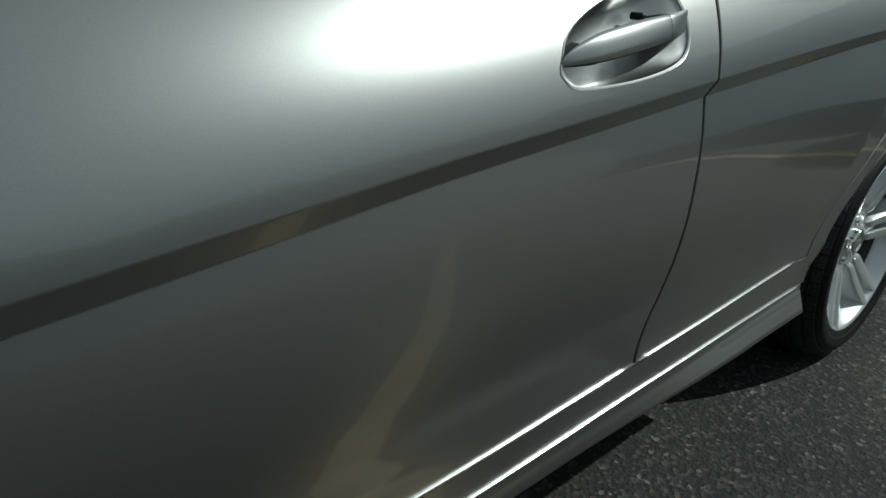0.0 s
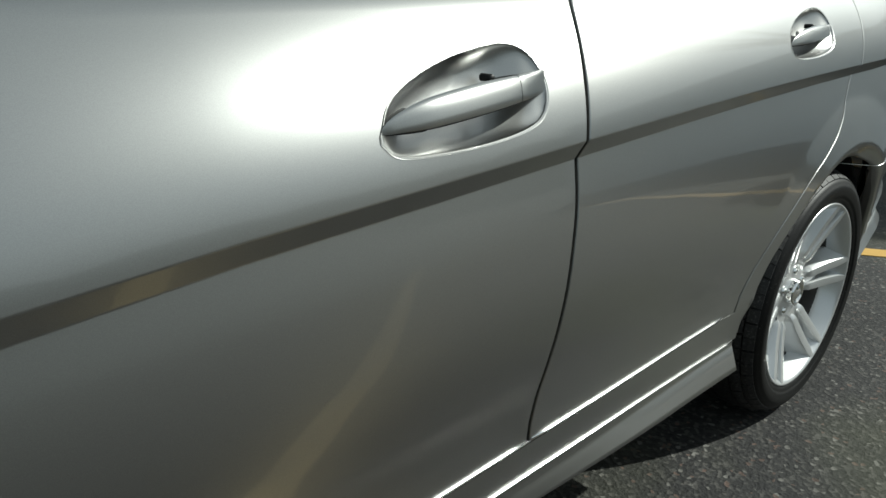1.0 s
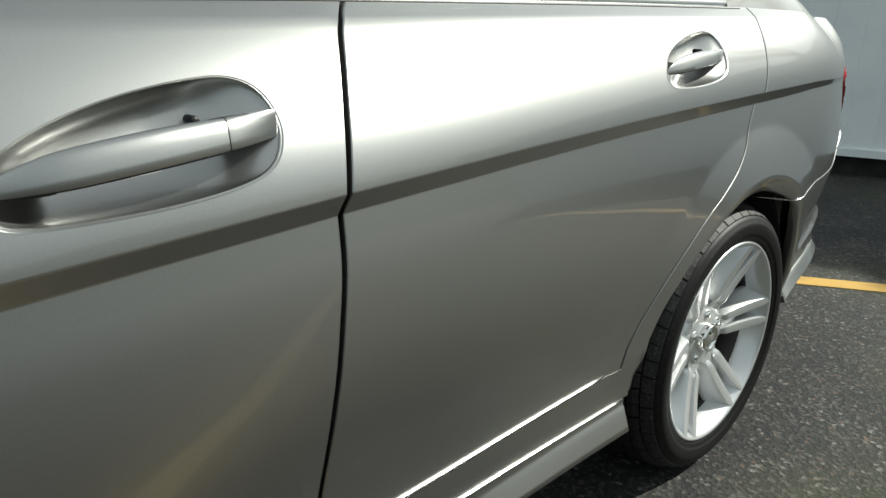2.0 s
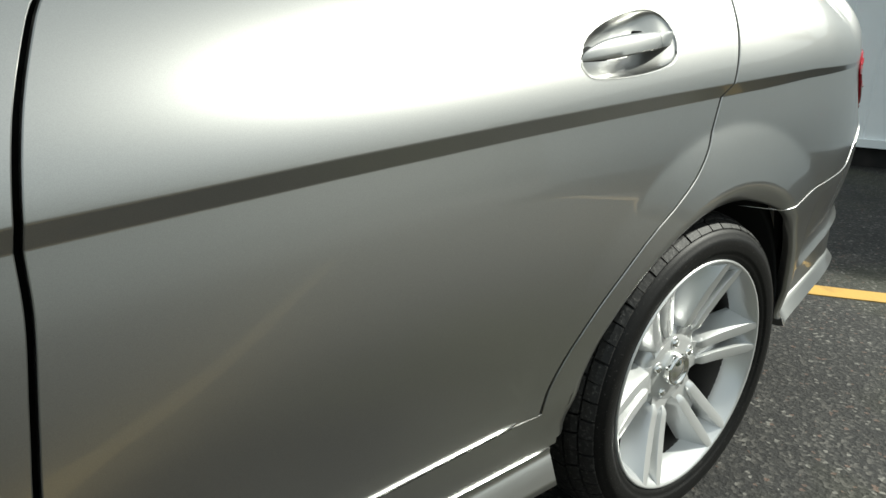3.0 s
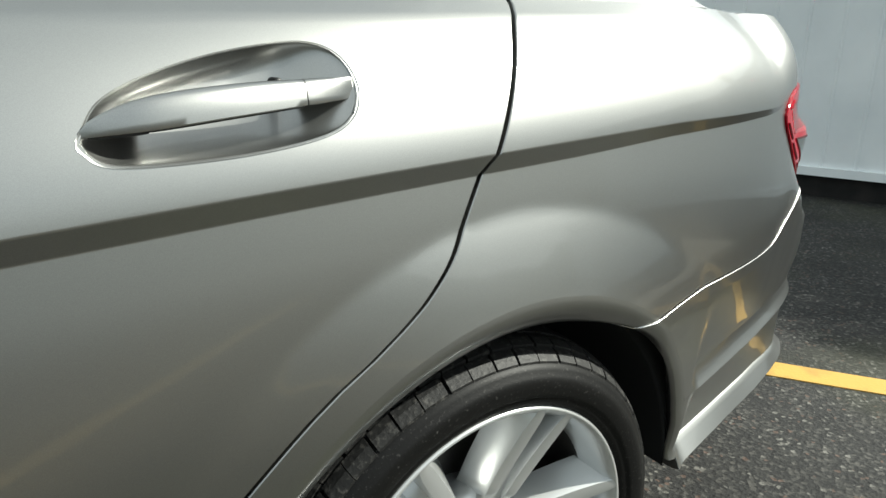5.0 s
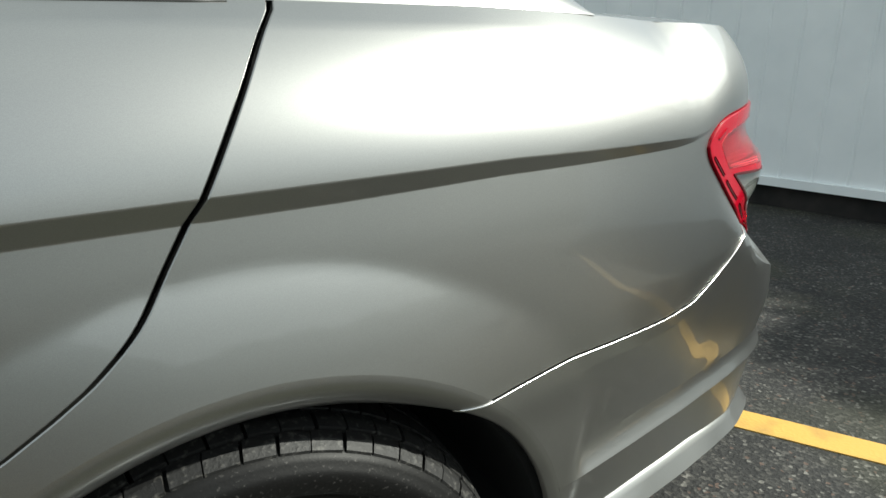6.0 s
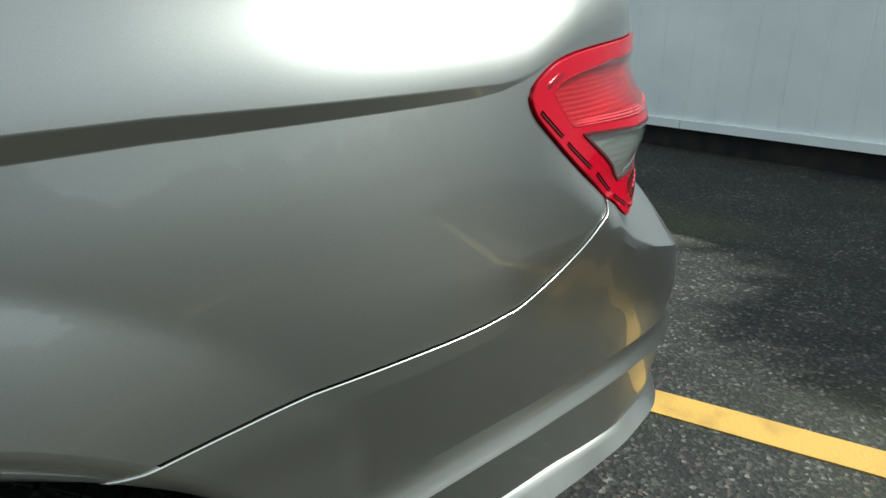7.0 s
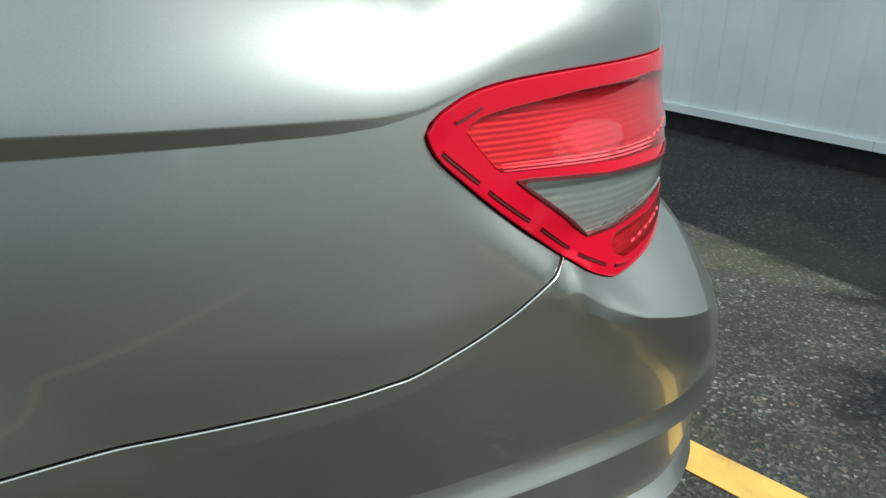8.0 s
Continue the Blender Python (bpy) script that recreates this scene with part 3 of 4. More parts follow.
def panel(name, u0, u1, conds, material, parent, label="", step=0.015, lip=0.012, extra=0.0, mirror=False, lines=()):
    """A sheet of the body between u0 and u1 where all of conds(u, z) are positive, with its edges turned in."""
    n = max(int((u1 - u0) / step), 1)
    us = sorted(set([u0 + (u1 - u0) * k / n for k in range(n + 1)]) | set(lines))
    grid = [[(u, z) for z in rows_at(u)] for u in us]
    index, pts, faces = {}, [], []

    def vid(p):
        key = (round(p[0] * 4e4), round(p[1] * 4e4))
        if key not in index:
            index[key] = len(pts)
            pts.append(p)
        return index[key]
    for a, b in zip(grid, grid[1:]):
        for k in range(len(a) - 1):
            poly = [a[k], b[k], b[k + 1], a[k + 1]]
            for c in conds:
                if len(poly) < 3:
                    break
                poly = clip(poly, [c(*p) for p in poly])
            ids = []
            for p in poly:
                i = vid(p)
                if i not in ids:
                    ids.append(i)
            if len(ids) > 2:
                faces.append(ids)
    verts = [skin(u, z, extra) for u, z in pts]
    edges = {}
    for f in faces:
        for i, j in zip(f, f[1:] + f[:1]):
            edges[(i, j)] = 1
    rim = [e for e in edges if (e[1], e[0]) not in edges]
    away = {}
    for i, j in rim:
        du, dz = pts[j][0] - pts[i][0], pts[j][1] - pts[i][1]
        size = math.hypot(du, dz) or 1.0
        for k in (i, j):
            n0 = away.setdefault(k, [0.0, 0.0])
            n0[0] += dz
            n0[1] -= du
    turned = {}
    if lip:
        for k, (nu, nz) in away.items():
            size = math.hypot(nu, nz) or 1.0
            u, z = pts[k][0] + 0.0010 * nu / size, pts[k][1] + 0.0010 * nz / size
            turned[k] = len(verts)
            verts.append(skin(*pts[k], extra))
            verts.append(skin(u, z, extra + 0.0010))
            verts.append(skin(u, z, extra + 0.0010))
            verts.append(skin(u, z, extra + lip))
        for i, j in rim:
            a, b = turned[i], turned[j]
            faces.append([b, a, a + 1, b + 1])
            faces.append([b + 2, a + 2, a + 3, b + 3])
    if mirror:
        verts = [Vector((v.x, 2 * MID - v.y, v.z)) for v in verts]
        faces = [f[::-1] for f in faces]
    return link_mesh(name, verts, faces, material, parent, label)


def along_curve(points):
    """x at height z, or z at x, by straight runs between the points."""
    fine = smooth_curve(np.array(points), 10)
    return lambda v: float(np.interp(v, fine[:, 0], fine[:, 1]))


# shut lines: x by height
B_GAP = along_curve([(0.15, -1.05), (0.40, -1.043), (0.55, -1.036), (0.64, -1.026), (0.72, -1.015), (0.79, -1.011), (0.86, -0.997), (0.92, -0.974), (0.947, -0.957), (0.967, -0.934)])
C_GAP = along_curve([(0.15, -0.43), (0.31, -0.425), (0.41, -0.405), (0.48, -0.370), (0.545, -0.324), (0.60, -0.268), (0.638, -0.220), (0.667, -0.172), (0.692, -0.135), (0.712, -0.109),
                     (0.745, -0.077), (0.79, -0.050), (0.826, -0.029), (0.845, -0.018), (0.885, 0.003), (0.923, 0.0235), (0.969, 0.049), (0.995, 0.068)])
A_GAP = along_curve([(0.15, -2.30), (0.45, -2.30), (0.70, -2.26), (0.95, -2.12)])
BUMP = along_curve([(0.10, 0.590), (0.15, 0.594), (0.20, 0.599), (0.245, 0.604), (0.297, 0.611), (0.369, 0.620), (0.45, 0.625), (0.54, 0.629), (0.585, 0.634), (0.606, 0.637), (0.640, 0.648), (0.672, 0.660), (0.70, 0.674), (0.721, 0.688), (0.742, 0.702), (0.762, 0.714), (0.781, 0.724), (0.80, 0.735), (0.90, 0.76), (1.15, 0.74), (1.9, 0.72)])
TRIM_Z = along_curve([(-2.3, 0.381), (-1.45, 0.386), (-1.2, 0.391), (-1.03, 0.393), (-0.7, 0.392), (-0.46, 0.388), (-0.30, 0.388)])
GAP = 0.0040


def in_arch(u, z):
    return min(math.hypot(u - ARCH_X, z - ARCH_Z), math.hypot(u + 2.76, z - ARCH_Z)) - LIP_R


def no_cup(which):
    cx, cz = CUPS[which]
    loop = cup_outline(which)

    def cond(u, z):
        if not (cx - 0.05 < u < cx + 0.27 and cz - 0.07 < z < cz + 0.12):
            return 0.05
        return float(outside(loop, u - cx, z - cz))
    return cond


def no_lamp(u, z):
    if u < 0.58 or u > 1.25 or z < 0.6 or z > 0.95:
        return 0.05
    return float(outside(LAMP, u, z)) - 0.002


def refine(cx, lo, hi, step):
    return [cx + lo + step * k for k in range(int((hi - lo) / step))]


car = tagged(new("car"), "silver metallic saloon car with chrome side trims parked on asphalt", "car")
for side in (False, True):
    panel("front_door", -2.33, -0.93, [lambda u, z: B_GAP(z) - GAP - u, lambda u, z: u - A_GAP(z) - GAP, lambda u, z: z - TRIM_Z(u) + 0.003, no_cup("front")], PAINT, car, mirror=side,
          lines=refine(-1.31, 0, 0.25, 0.005))
    panel("rear_door", -1.07, 0.09, [lambda u, z: u - B_GAP(z) - GAP, lambda u, z: C_GAP(z) - GAP - u, lambda u, z: z - TRIM_Z(u) + 0.003, no_cup("rear")], PAINT, car, mirror=side,
          lines=refine(-0.41, 0, 0.25, 0.005))
    panel("quarter_panel", -0.44, 1.9, [lambda u, z: u - (C_GAP(z) + GAP if z > 0.3885 else -0.409), in_arch, lambda u, z: z - (BUMP(u) + 0.0024 if u > 0.12 else sill_z(u) + 0.002), no_lamp], PAINT, car, mirror=side, step=0.010)
    panel("rear_bumper", 0.10, 1.9, [in_arch, lambda u, z: BUMP(u) - 0.0024 - z, no_lamp, lambda u, z: z - levels(u)[1] + 0.002], PAINT, car, mirror=side, step=0.008, lip=0.03).modifiers.new("edges", "EDGE_SPLIT").split_angle = radians(15)
    panel("front_bumper", float(ARC[0]) + 0.002, -3.503, [lambda u, z: z - 0.2], PAINT, car, mirror=side, step=0.03)
    panel("rocker_panel", -2.40, -0.4085, [lambda u, z: TRIM_Z(u) - 0.0034 - z, lambda u, z: z - sill_z(u) - 0.002, in_arch], PAINT, car, mirror=side)
    panel("sill", -2.40, -0.376, [lambda u, z: sill_z(u) - 0.002 - z, lambda u, z: z - skirt(u)[1] + 0.002], PAINT, car, mirror=side, lip=0.03)
    panel("front_wing", -3.5, -2.1, [lambda u, z: A_GAP(z) - GAP - u, in_arch], PAINT, car, mirror=side)
    panel("inner_shell", -2.5, -0.30, [lambda u, z: in_arch(u, z) - 0.03, lambda u, z: z - 0.2], DARK, car, extra=0.045, lip=0.0, step=0.05, mirror=side)
    panel("inner_panel", -0.50, 0.95, [in_arch, lambda u, z: z - (levels(u)[1] + 0.012 if u > 0.2 else 0.44)], DARK, car, extra=0.048, lip=0.0, step=0.03, mirror=side)


def ring_part(name, ax, a0, a1, radii, material, mirror, extra=0.0):
    """A band of the skin round a wheel arch, between two angles in degrees."""
    n = 90
    verts, faces = [], []
    for k in range(n + 1):
        a = radians(a0 + (a1 - a0) * k / n)
        for r in radii:
            if ax == ARCH_X and r < 0.38:
                r += 0.020 * fade(math.cos(a), 0.22, 0.8) * min((0.38 - r) / 0.034, 1.0)
            p = skin(ax + r * math.cos(a), ARCH_Z + r * math.sin(a), extra)
            verts.append(Vector((p.x, 2 * MID - p.y, p.z)) if mirror else p)
    m = len(radii)
    for k in range(n):
        for j in range(m - 1):
            i = k * m + j
            faces.append((i, i + 1, i + m + 1, i + m) if mirror else (i, i + m, i + m + 1, i + 1))
    return link_mesh(name, verts, faces, material, car)


for side in (False, True):
    for ax in (ARCH_X, -2.76):
        ring_part("arch_lip", ax, 2.0 if ax == ARCH_X else 4, 176, [LIP_R + 0.0008, 0.379, 0.374, 0.369, 0.362, 0.354, 0.349, 0.346, 0.3448], PAINT, side)
        y0, y1 = (2 * MID - 0.075, 2 * MID - 0.42) if side else (0.075, 0.42)
        liner = lathe([(0.412, y0 + (0.02 if not side else -0.02)), (0.3592, y0 + (-0.008 if not side else 0.008)), (0.360, y0), (0.360, y1), (0.05, y1)], 64)
        bmesh.ops.delete(liner, geom=[v for v in liner.verts if v.co.z < (0.012 if v.co.x < 0 else (0.028 if math.hypot(v.co.x, v.co.z) > 0.37 else -0.01))], context="VERTS")
        lob = part("wheel_arch_liner", liner, DARK, car)
        lob.matrix_basis = pose(ax, 0, ARCH_Z)


def trim_bar(name, u0, u1, z, height, proud, material, mirror, label="", step=0.03):
    """A rounded strip along the side, following the skin."""
    n = max(int((u1 - u0) / step), 2)
    sec = [(0.0, -0.5), (0.55, -0.5), (0.9, -0.3), (1.0, 0.0), (0.9, 0.3), (0.55, 0.5), (0.0, 0.5)]
    verts, faces, m = [], [], len(sec)
    for k in range(n + 1):
        u = u0 + (u1 - u0) * k / n
        taper = 0.35 if k in (0, n) else 1.0
        for o, h in sec:
            p = skin(u, z(u))
            q = skin(u, z(u), -proud * o * taper - 0.0)
            q.z = p.z + h * height
            verts.append(Vector((q.x, 2 * MID - q.y, q.z)) if mirror else q)
    for k in range(n):
        for j in range(m - 1):
            i = k * m + j
            faces.append((i, i + 1, i + m + 1, i + m) if mirror else (i, i + m, i + m + 1, i + 1))
    faces += [tuple(range(m)) if not mirror else tuple(range(m))[::-1], tuple(n * m + j for j in range(m))[::-1]]
    return link_mesh(name, verts, faces, material, car, label)


for side in (False, True):
    trim_bar("side_trim", -2.28, -1.046, TRIM_Z, 0.0040, 0.0032, TRIM, side, "bright chrome door trim strip")
    trim_bar("side_trim", -1.036, -0.462, TRIM_Z, 0.0040, 0.0032, TRIM, side, "bright chrome door trim strip")
    trim_bar("trim_seal", -2.28, -0.468, lambda u: TRIM_Z(u) - 0.0036, 0.0036, 0.0010, BLACK, side)
    trim_bar("sill_trim", -2.30, -0.381, sill_z, 0.0036, 0.0032, TRIM, side, "bright chrome sill trim strip")
    trim_bar("bumper_trim", 0.185, 0.80, lambda u: BUMP(u) - 0.0012, 0.0022, 0.0016, TRIM, side, "thin bright trim along the bumper seam", 0.006)
    trim_bar("window_seal", -2.10, 0.03, lambda u: shoulder(u) - 0.0030, 0.0030, 0.0008, BLACK, side)
    trim_bar("window_trim", -2.10, -0.985, lambda u: shoulder(u) + 0.0050, 0.013, 0.004, TRIM, side, "chrome window sill strip")
    trim_bar("window_trim", -0.975, 0.03, lambda u: shoulder(u) + 0.0050, 0.013, 0.004, TRIM, side, "chrome window sill strip")


def deck_and_roof():
    """Upper lid surfaces from shoulder to shoulder, and the greenhouse."""
    def strip(name, us, height, material, label=""):
        verts, faces, m = [], [], 17
        for u in us:
            p = skin(u, shoulder(u))
            for k in range(m):
                f = k / (m - 1)
                y = p.y + (2 * MID - 2 * p.y) * f
                verts.append((p.x, y, p.z + height * (1 - (2 * f - 1) ** 2) ** 0.85))
        for a in range(len(us) - 1):
            for k in range(m - 1):
                i = a * m + k
                faces.append((i, i + m, i + m + 1, i + 1))
        return link_mesh(name, verts, faces, material, car, label)
    strip("trunk_lid", list(np.linspace(0.03, 1.75, 60)), 0.04, PAINT)
    strip("bonnet", list(np.linspace(float(ARC[0]) + 0.002, -2.0, 50)), 0.06, PAINT)
    # greenhouse: x, roof height, how far it is built up
    st = smooth_curve(np.array([(-2.15, 0.965, 0.0), (-1.75, 1.20, 0.6), (-1.35, 1.395, 0.93), (-0.9, 1.445, 1.0), (-0.4, 1.42, 0.97), (0.05, 1.27, 0.72), (0.30, 1.10, 0.30), (0.46, 1.003, 0.0)]), 12)

    def section(x):
        top, f = np.interp(x, st[:, 0], st[:, 1]), np.interp(x, st[:, 0], st[:, 2])
        u = of_x(x)
        belt, zb = skin(u, shoulder(u)).y + 0.010, shoulder(u) + 0.004
        edge = belt + 0.20 * f
        return belt, zb, edge, zb + (top - zb) * 0.90, top

    def sheet(name, rows, material, label="", smooth=True):
        m = len(rows[0])
        faces = [(a * m + k, (a + 1) * m + k, (a + 1) * m + k + 1, a * m + k + 1) for a in range(len(rows) - 1) for k in range(m - 1)]
        return link_mesh(name, [p for r in rows for p in r], faces, material, car, label, smooth)

    def over(name, x0, x1, material, label=""):
        rows = []
        for x in np.linspace(x0, x1, 20):
            belt, zb, edge, ze, top = section(x)
            rows.append([(x, edge + (2 * MID - 2 * edge) * g, ze + (top - ze) * (1 - abs(2 * g - 1) ** 2.4)) for g in np.linspace(0, 1, 15)])
        sheet(name, rows, material, label)

    def beside(name, x0, x1, material, mirror, label="", inside=0.0):
        rows = []
        for x in np.linspace(x0, x1, 10):
            belt, zb, edge, ze, top = section(x)
            if name == "c_pillar":
                belt, zb = belt - 0.0095, zb - 0.004
            pts = [(belt + (edge - belt) * g - 0.02 * min(1.0, (ze - zb) / 0.2) * math.sin(math.pi * g) + inside, zb + (ze - zb) * g) for g in np.linspace(0, 1, 8)]
            rows.append([(x, 2 * MID - y if mirror else y, z) for y, z in pts])
        sheet(name, rows, material, label)
    over("windscreen", -2.12, -1.37, GLASS, "tinted windscreen glass")
    over("roof", -1.37, -0.32, PAINT)
    over("rear_window", -0.32, 0.40, GLASS, "tinted rear window glass")
    for side in (False, True):
        beside("a_pillar", -2.13, -1.90, PAINT, side)
        beside("side_window", -1.90, -1.055, GLASS, side, "tinted side window glass")
        beside("b_pillar", -1.055, -0.83, BLACK, side, "gloss black window pillar")
        beside("side_window", -0.83, -0.335, GLASS, side, "tinted side window glass")
        beside("window_divider", -0.335, -0.315, BLACK, side)
        beside("quarter_window", -0.315, -0.02, GLASS, side, "tinted quarter window glass")
        beside("c_pillar", -0.02, 0.455, PAINT, side)
    part("cabin_floor", box(-2.2, 0.4, 0.12, 2 * MID - 0.12, 0.30, 0.34), DARK, car)
    for x0, y0 in ((-1.45, 0.22), (-1.45, 1.0), (-0.55, 0.22), (-0.55, 1.0)):
        part("seat", box(x0, x0 + 0.14, y0, y0 + 0.54, 0.34, 1.12, 0.04), BLACK, car, "dark upholstered seat")


deck_and_roof()


def bowl():
    """A rounded hollow over the cup's outline: a stretched membrane's sag, deep at once and flat in the middle."""
    s, t = np.linspace(-0.008, 0.232, 121), np.linspace(-0.028, 0.082, 56)
    inside = np.array([[outside(CUP, a, b) < 0 for b in t] for a in s])
    sag = np.zeros(inside.shape)
    for _ in range(1500):
        sag[1:-1, 1:-1] = 0.25 * (sag[2:, 1:-1] + sag[:-2, 1:-1] + sag[1:-1, 2:] + sag[1:-1, :-2]) + 0.001
        sag[~inside] = 0.0
    deep = (sag / sag.max()) ** 0.60 * 0.040 * np.interp(s, [0.13, 0.17, 0.205, 0.23], [1.0, 0.85, 0.40, 0.25])[:, None]

    def at(a, b):
        i, j = (a - s[0]) / (s[1] - s[0]), (b - t[0]) / (t[1] - t[0])
        i0, j0 = int(i), int(j)
        fi, fj = i - i0, j - j0
        return float((deep[i0, j0] * (1 - fi) + deep[i0 + 1, j0] * fi) * (1 - fj) + (deep[i0, j0 + 1] * (1 - fi) + deep[i0 + 1, j0 + 1] * fi) * fj)
    return at


BOWL = bowl()


def handle_cup(which, mirror):
    cx, cz = CUPS[which]
    mid = np.array([0.112, 0.022])
    depth = [-0.02, 0.0, 0.012, 0.03, 0.055, 0.09, 0.13, 0.18, 0.24, 0.32, 0.42, 0.54, 0.68, 0.84]
    verts, faces, n = [], [], len(CUP)
    for f in depth:
        for s, t in CUP:
            p = mid + (np.array([s, t]) - mid) * (1 - f)
            q = skin(cx + p[0], cz + p[1] * (CUP_RISE[which] if p[1] > 0 else 1.0), BOWL(*p) if f > 0 else (-0.0006 if f < 0 else 0.0002))
            verts.append(Vector((q.x, 2 * MID - q.y, q.z)) if mirror else q)
    for a in range(len(depth) - 1):
        for k in range(n):
            i, j = a * n + k, a * n + (k + 1) % n
            faces.append((i, j, j + n, i + n))
    faces.append(tuple(range((len(depth) - 1) * n, len(depth) * n)))
    ob = link_mesh("handle_cup", verts, faces, PAINT, car)
    bm = bmesh.new()
    bm.from_mesh(ob.data)
    bmesh.ops.recalc_face_normals(bm, faces=bm.faces)
    bm.to_mesh(ob.data)
    bm.free()
    return ob


def handle_bar(which, mirror):
    """The pull: an arched bar across the cup, with a cap over the lock behind a seam."""
    cx, cz = CUPS[which]
    top = along_curve([(0.0, 0.004), (0.012, 0.015), (0.047, 0.029), (0.108, 0.039), (0.165, 0.044), (0.214, 0.047)])
    low = along_curve([(0.0, 0.000), (0.012, 0.001), (0.05, 0.004), (0.108, 0.011), (0.165, 0.018), (0.214, 0.024)])
    rise = along_curve([(0.0, -0.001), (0.012, 0.006), (0.05, 0.017), (0.108, 0.020), (0.165, 0.016), (0.195, 0.009), (0.214, 0.002)])

    def run(name, s0, s1, n, material=PAINT, sec=None, label=""):
        # section: outward fraction, height fraction (0 low, 1 top)
        sec = sec or [(0.10, 0.30), (0.32, 0.06), (0.82, 0.0), (0.97, 0.01), (1.0, 0.05), (0.95, 0.28), (0.85, 0.56), (0.70, 0.82), (0.56, 0.94), (0.38, 0.98), (0.20, 0.90), (0.10, 0.66)]
        verts, faces, m = [], [], len(sec)
        for k in range(n + 1):
            s = s0 + (s1 - s0) * k / n
            along = s * 1.037
            end = 0.97 if k in (0, n) else 1.0
            for o, h in sec:
                h = 0.5 + (h - 0.5) * end
                z = (low(s) + (top(s) - low(s)) * h) * (1 - 2.2 * (1 - CUP_RISE[which]) * s / 0.214)
                base = skin(cx + along, cz + 0.5 * (low(s) + top(s)), 0)
                out = rise(s) * (o if o > 0 else o * 0.9) * end + (0.0 if o > 0 else -0.004)
                q = Vector((base.x, base.y - out, cz + z))
                verts.append(Vector((q.x, 2 * MID - q.y, q.z)) if mirror else q)
        for k in range(n):
            for j in range(m):
                i, i2 = k * m + j, k * m + (j + 1) % m
                faces.append((i, i2, i2 + m, i + m))
        faces += [tuple(range(m)), tuple(n * m + j for j in range(m))]
        ob = link_mesh(name, verts, faces, material, car, label)
        bm = bmesh.new()
        bm.from_mesh(ob.data)
        bmesh.ops.recalc_face_normals(bm, faces=bm.faces)
        bm.to_mesh(ob.data)
        bm.free()
        ob.modifiers.new("edges", "EDGE_SPLIT").split_angle = radians(38)
        return ob
    deep = [(-1.6, 0.20), (0.15, 0.04), (0.82, 0.0), (0.97, 0.01), (1.0, 0.05), (0.95, 0.28), (0.85, 0.56), (0.70, 0.82), (0.56, 0.94), (0.34, 1.0), (0.0, 0.96), (-1.6, 0.80)]
    run("door_handle", 0.0, 0.1662, 26)
    run("lock_cap", 0.1672, 0.214, 10, sec=deep)
    at = skin(cx + 0.158, cz + (top(0.15) - 0.003) * (1 - 1.7 * (1 - CUP_RISE[which])), 0.012)
    nub = lathe([(0.0005, -0.004), (0.0030, -0.004), (0.0040, -0.002), (0.0040, 0.012)], 16)
    bmesh.ops.translate(nub, verts=nub.verts, vec=(at.x, 2 * MID - at.y if mirror else at.y, at.z))
    part("lock_barrel", nub, BLACK, car, "small black lock barrel")
    run("handle_mount", 0.006, 0.044, 8, BLACK, [(-1.3, 0.10), (0.20, -0.12), (0.78, -0.10), (0.80, 0.10), (0.5, 0.5), (-1.3, 0.6)], "black plastic foot of the handle")
    run("handle_backing", 0.040, 0.1630, 20, BLACK, [(0.06, 0.34), (0.30, -0.02), (0.86, -0.05), (0.90, 0.04), (0.60, 0.20), (0.20, 0.40)], "black plastic back of the handle")


for side in (False, True):
    for which in CUPS:
        handle_cup(which, side)
        handle_bar(which, side)


# ---- tail lamps ----
def within(points):
    loop = np.array(points)
    return lambda u, z: -float(outside(loop, u, z)) if 0.58 < u < 1.25 else -0.05


UPPER = [(0.655, 0.845), (0.671, 0.855), (0.703, 0.861), (0.792, 0.869), (0.95, 0.874), (1.16, 0.866), (1.16, 0.790), (0.95, 0.801), (0.797, 0.806), (0.690, 0.808)]
CLEAR = [(0.708, 0.799), (0.808, 0.795), (0.95, 0.788), (1.13, 0.778), (1.10, 0.742), (0.95, 0.733), (0.87, 0.729), (0.804, 0.731)]
LOWER = [(0.846, 0.721), (0.95, 0.722), (1.07, 0.730), (1.07, 0.705), (0.95, 0.691), (0.876, 0.690), (0.852, 0.702)]
SLOTS = [((0.647, 0.851), (0.674, 0.863)), ((0.634, 0.829), (0.669, 0.801)), ((0.678, 0.793), (0.722, 0.761)), ((0.735, 0.752), (0.776, 0.724)), ((0.790, 0.715), (0.838, 0.692)), ((0.855, 0.686), (0.885, 0.681))]


def slot(a, b, parent, mirror, width=0.0011, material=None, name="groove", label="dark red groove", lift=0.0052):
    """A thin rib or groove line on the lamp, from a to b."""
    verts, n = [], 6
    nx, nz = -(b[1] - a[1]), b[0] - a[0]
    size = math.hypot(nx, nz)
    for k in range(n + 1):
        u, z = a[0] + (b[0] - a[0]) * k / n, a[1] + (b[1] - a[1]) * k / n
        w = width * min(1.0, 0.4 + 2 * min(k, n - k))
        for side_of, e in ((-1, -0.0035), (-1, -lift), (1, -lift), (1, -0.0035)):
            p = skin(u + side_of * w * nx / size, z + side_of * w * nz / size, e)
            verts.append(Vector((p.x, 2 * MID - p.y, p.z)) if mirror else p)
    faces = [(4 * k + j, 4 * k + 4 + j, 4 * k + 5 + j, 4 * k + 1 + j) for k in range(n) for j in range(3)]
    link_mesh(name, verts, [f[::-1] for f in faces] if mirror else faces, material or GROOVE, parent, label, False)


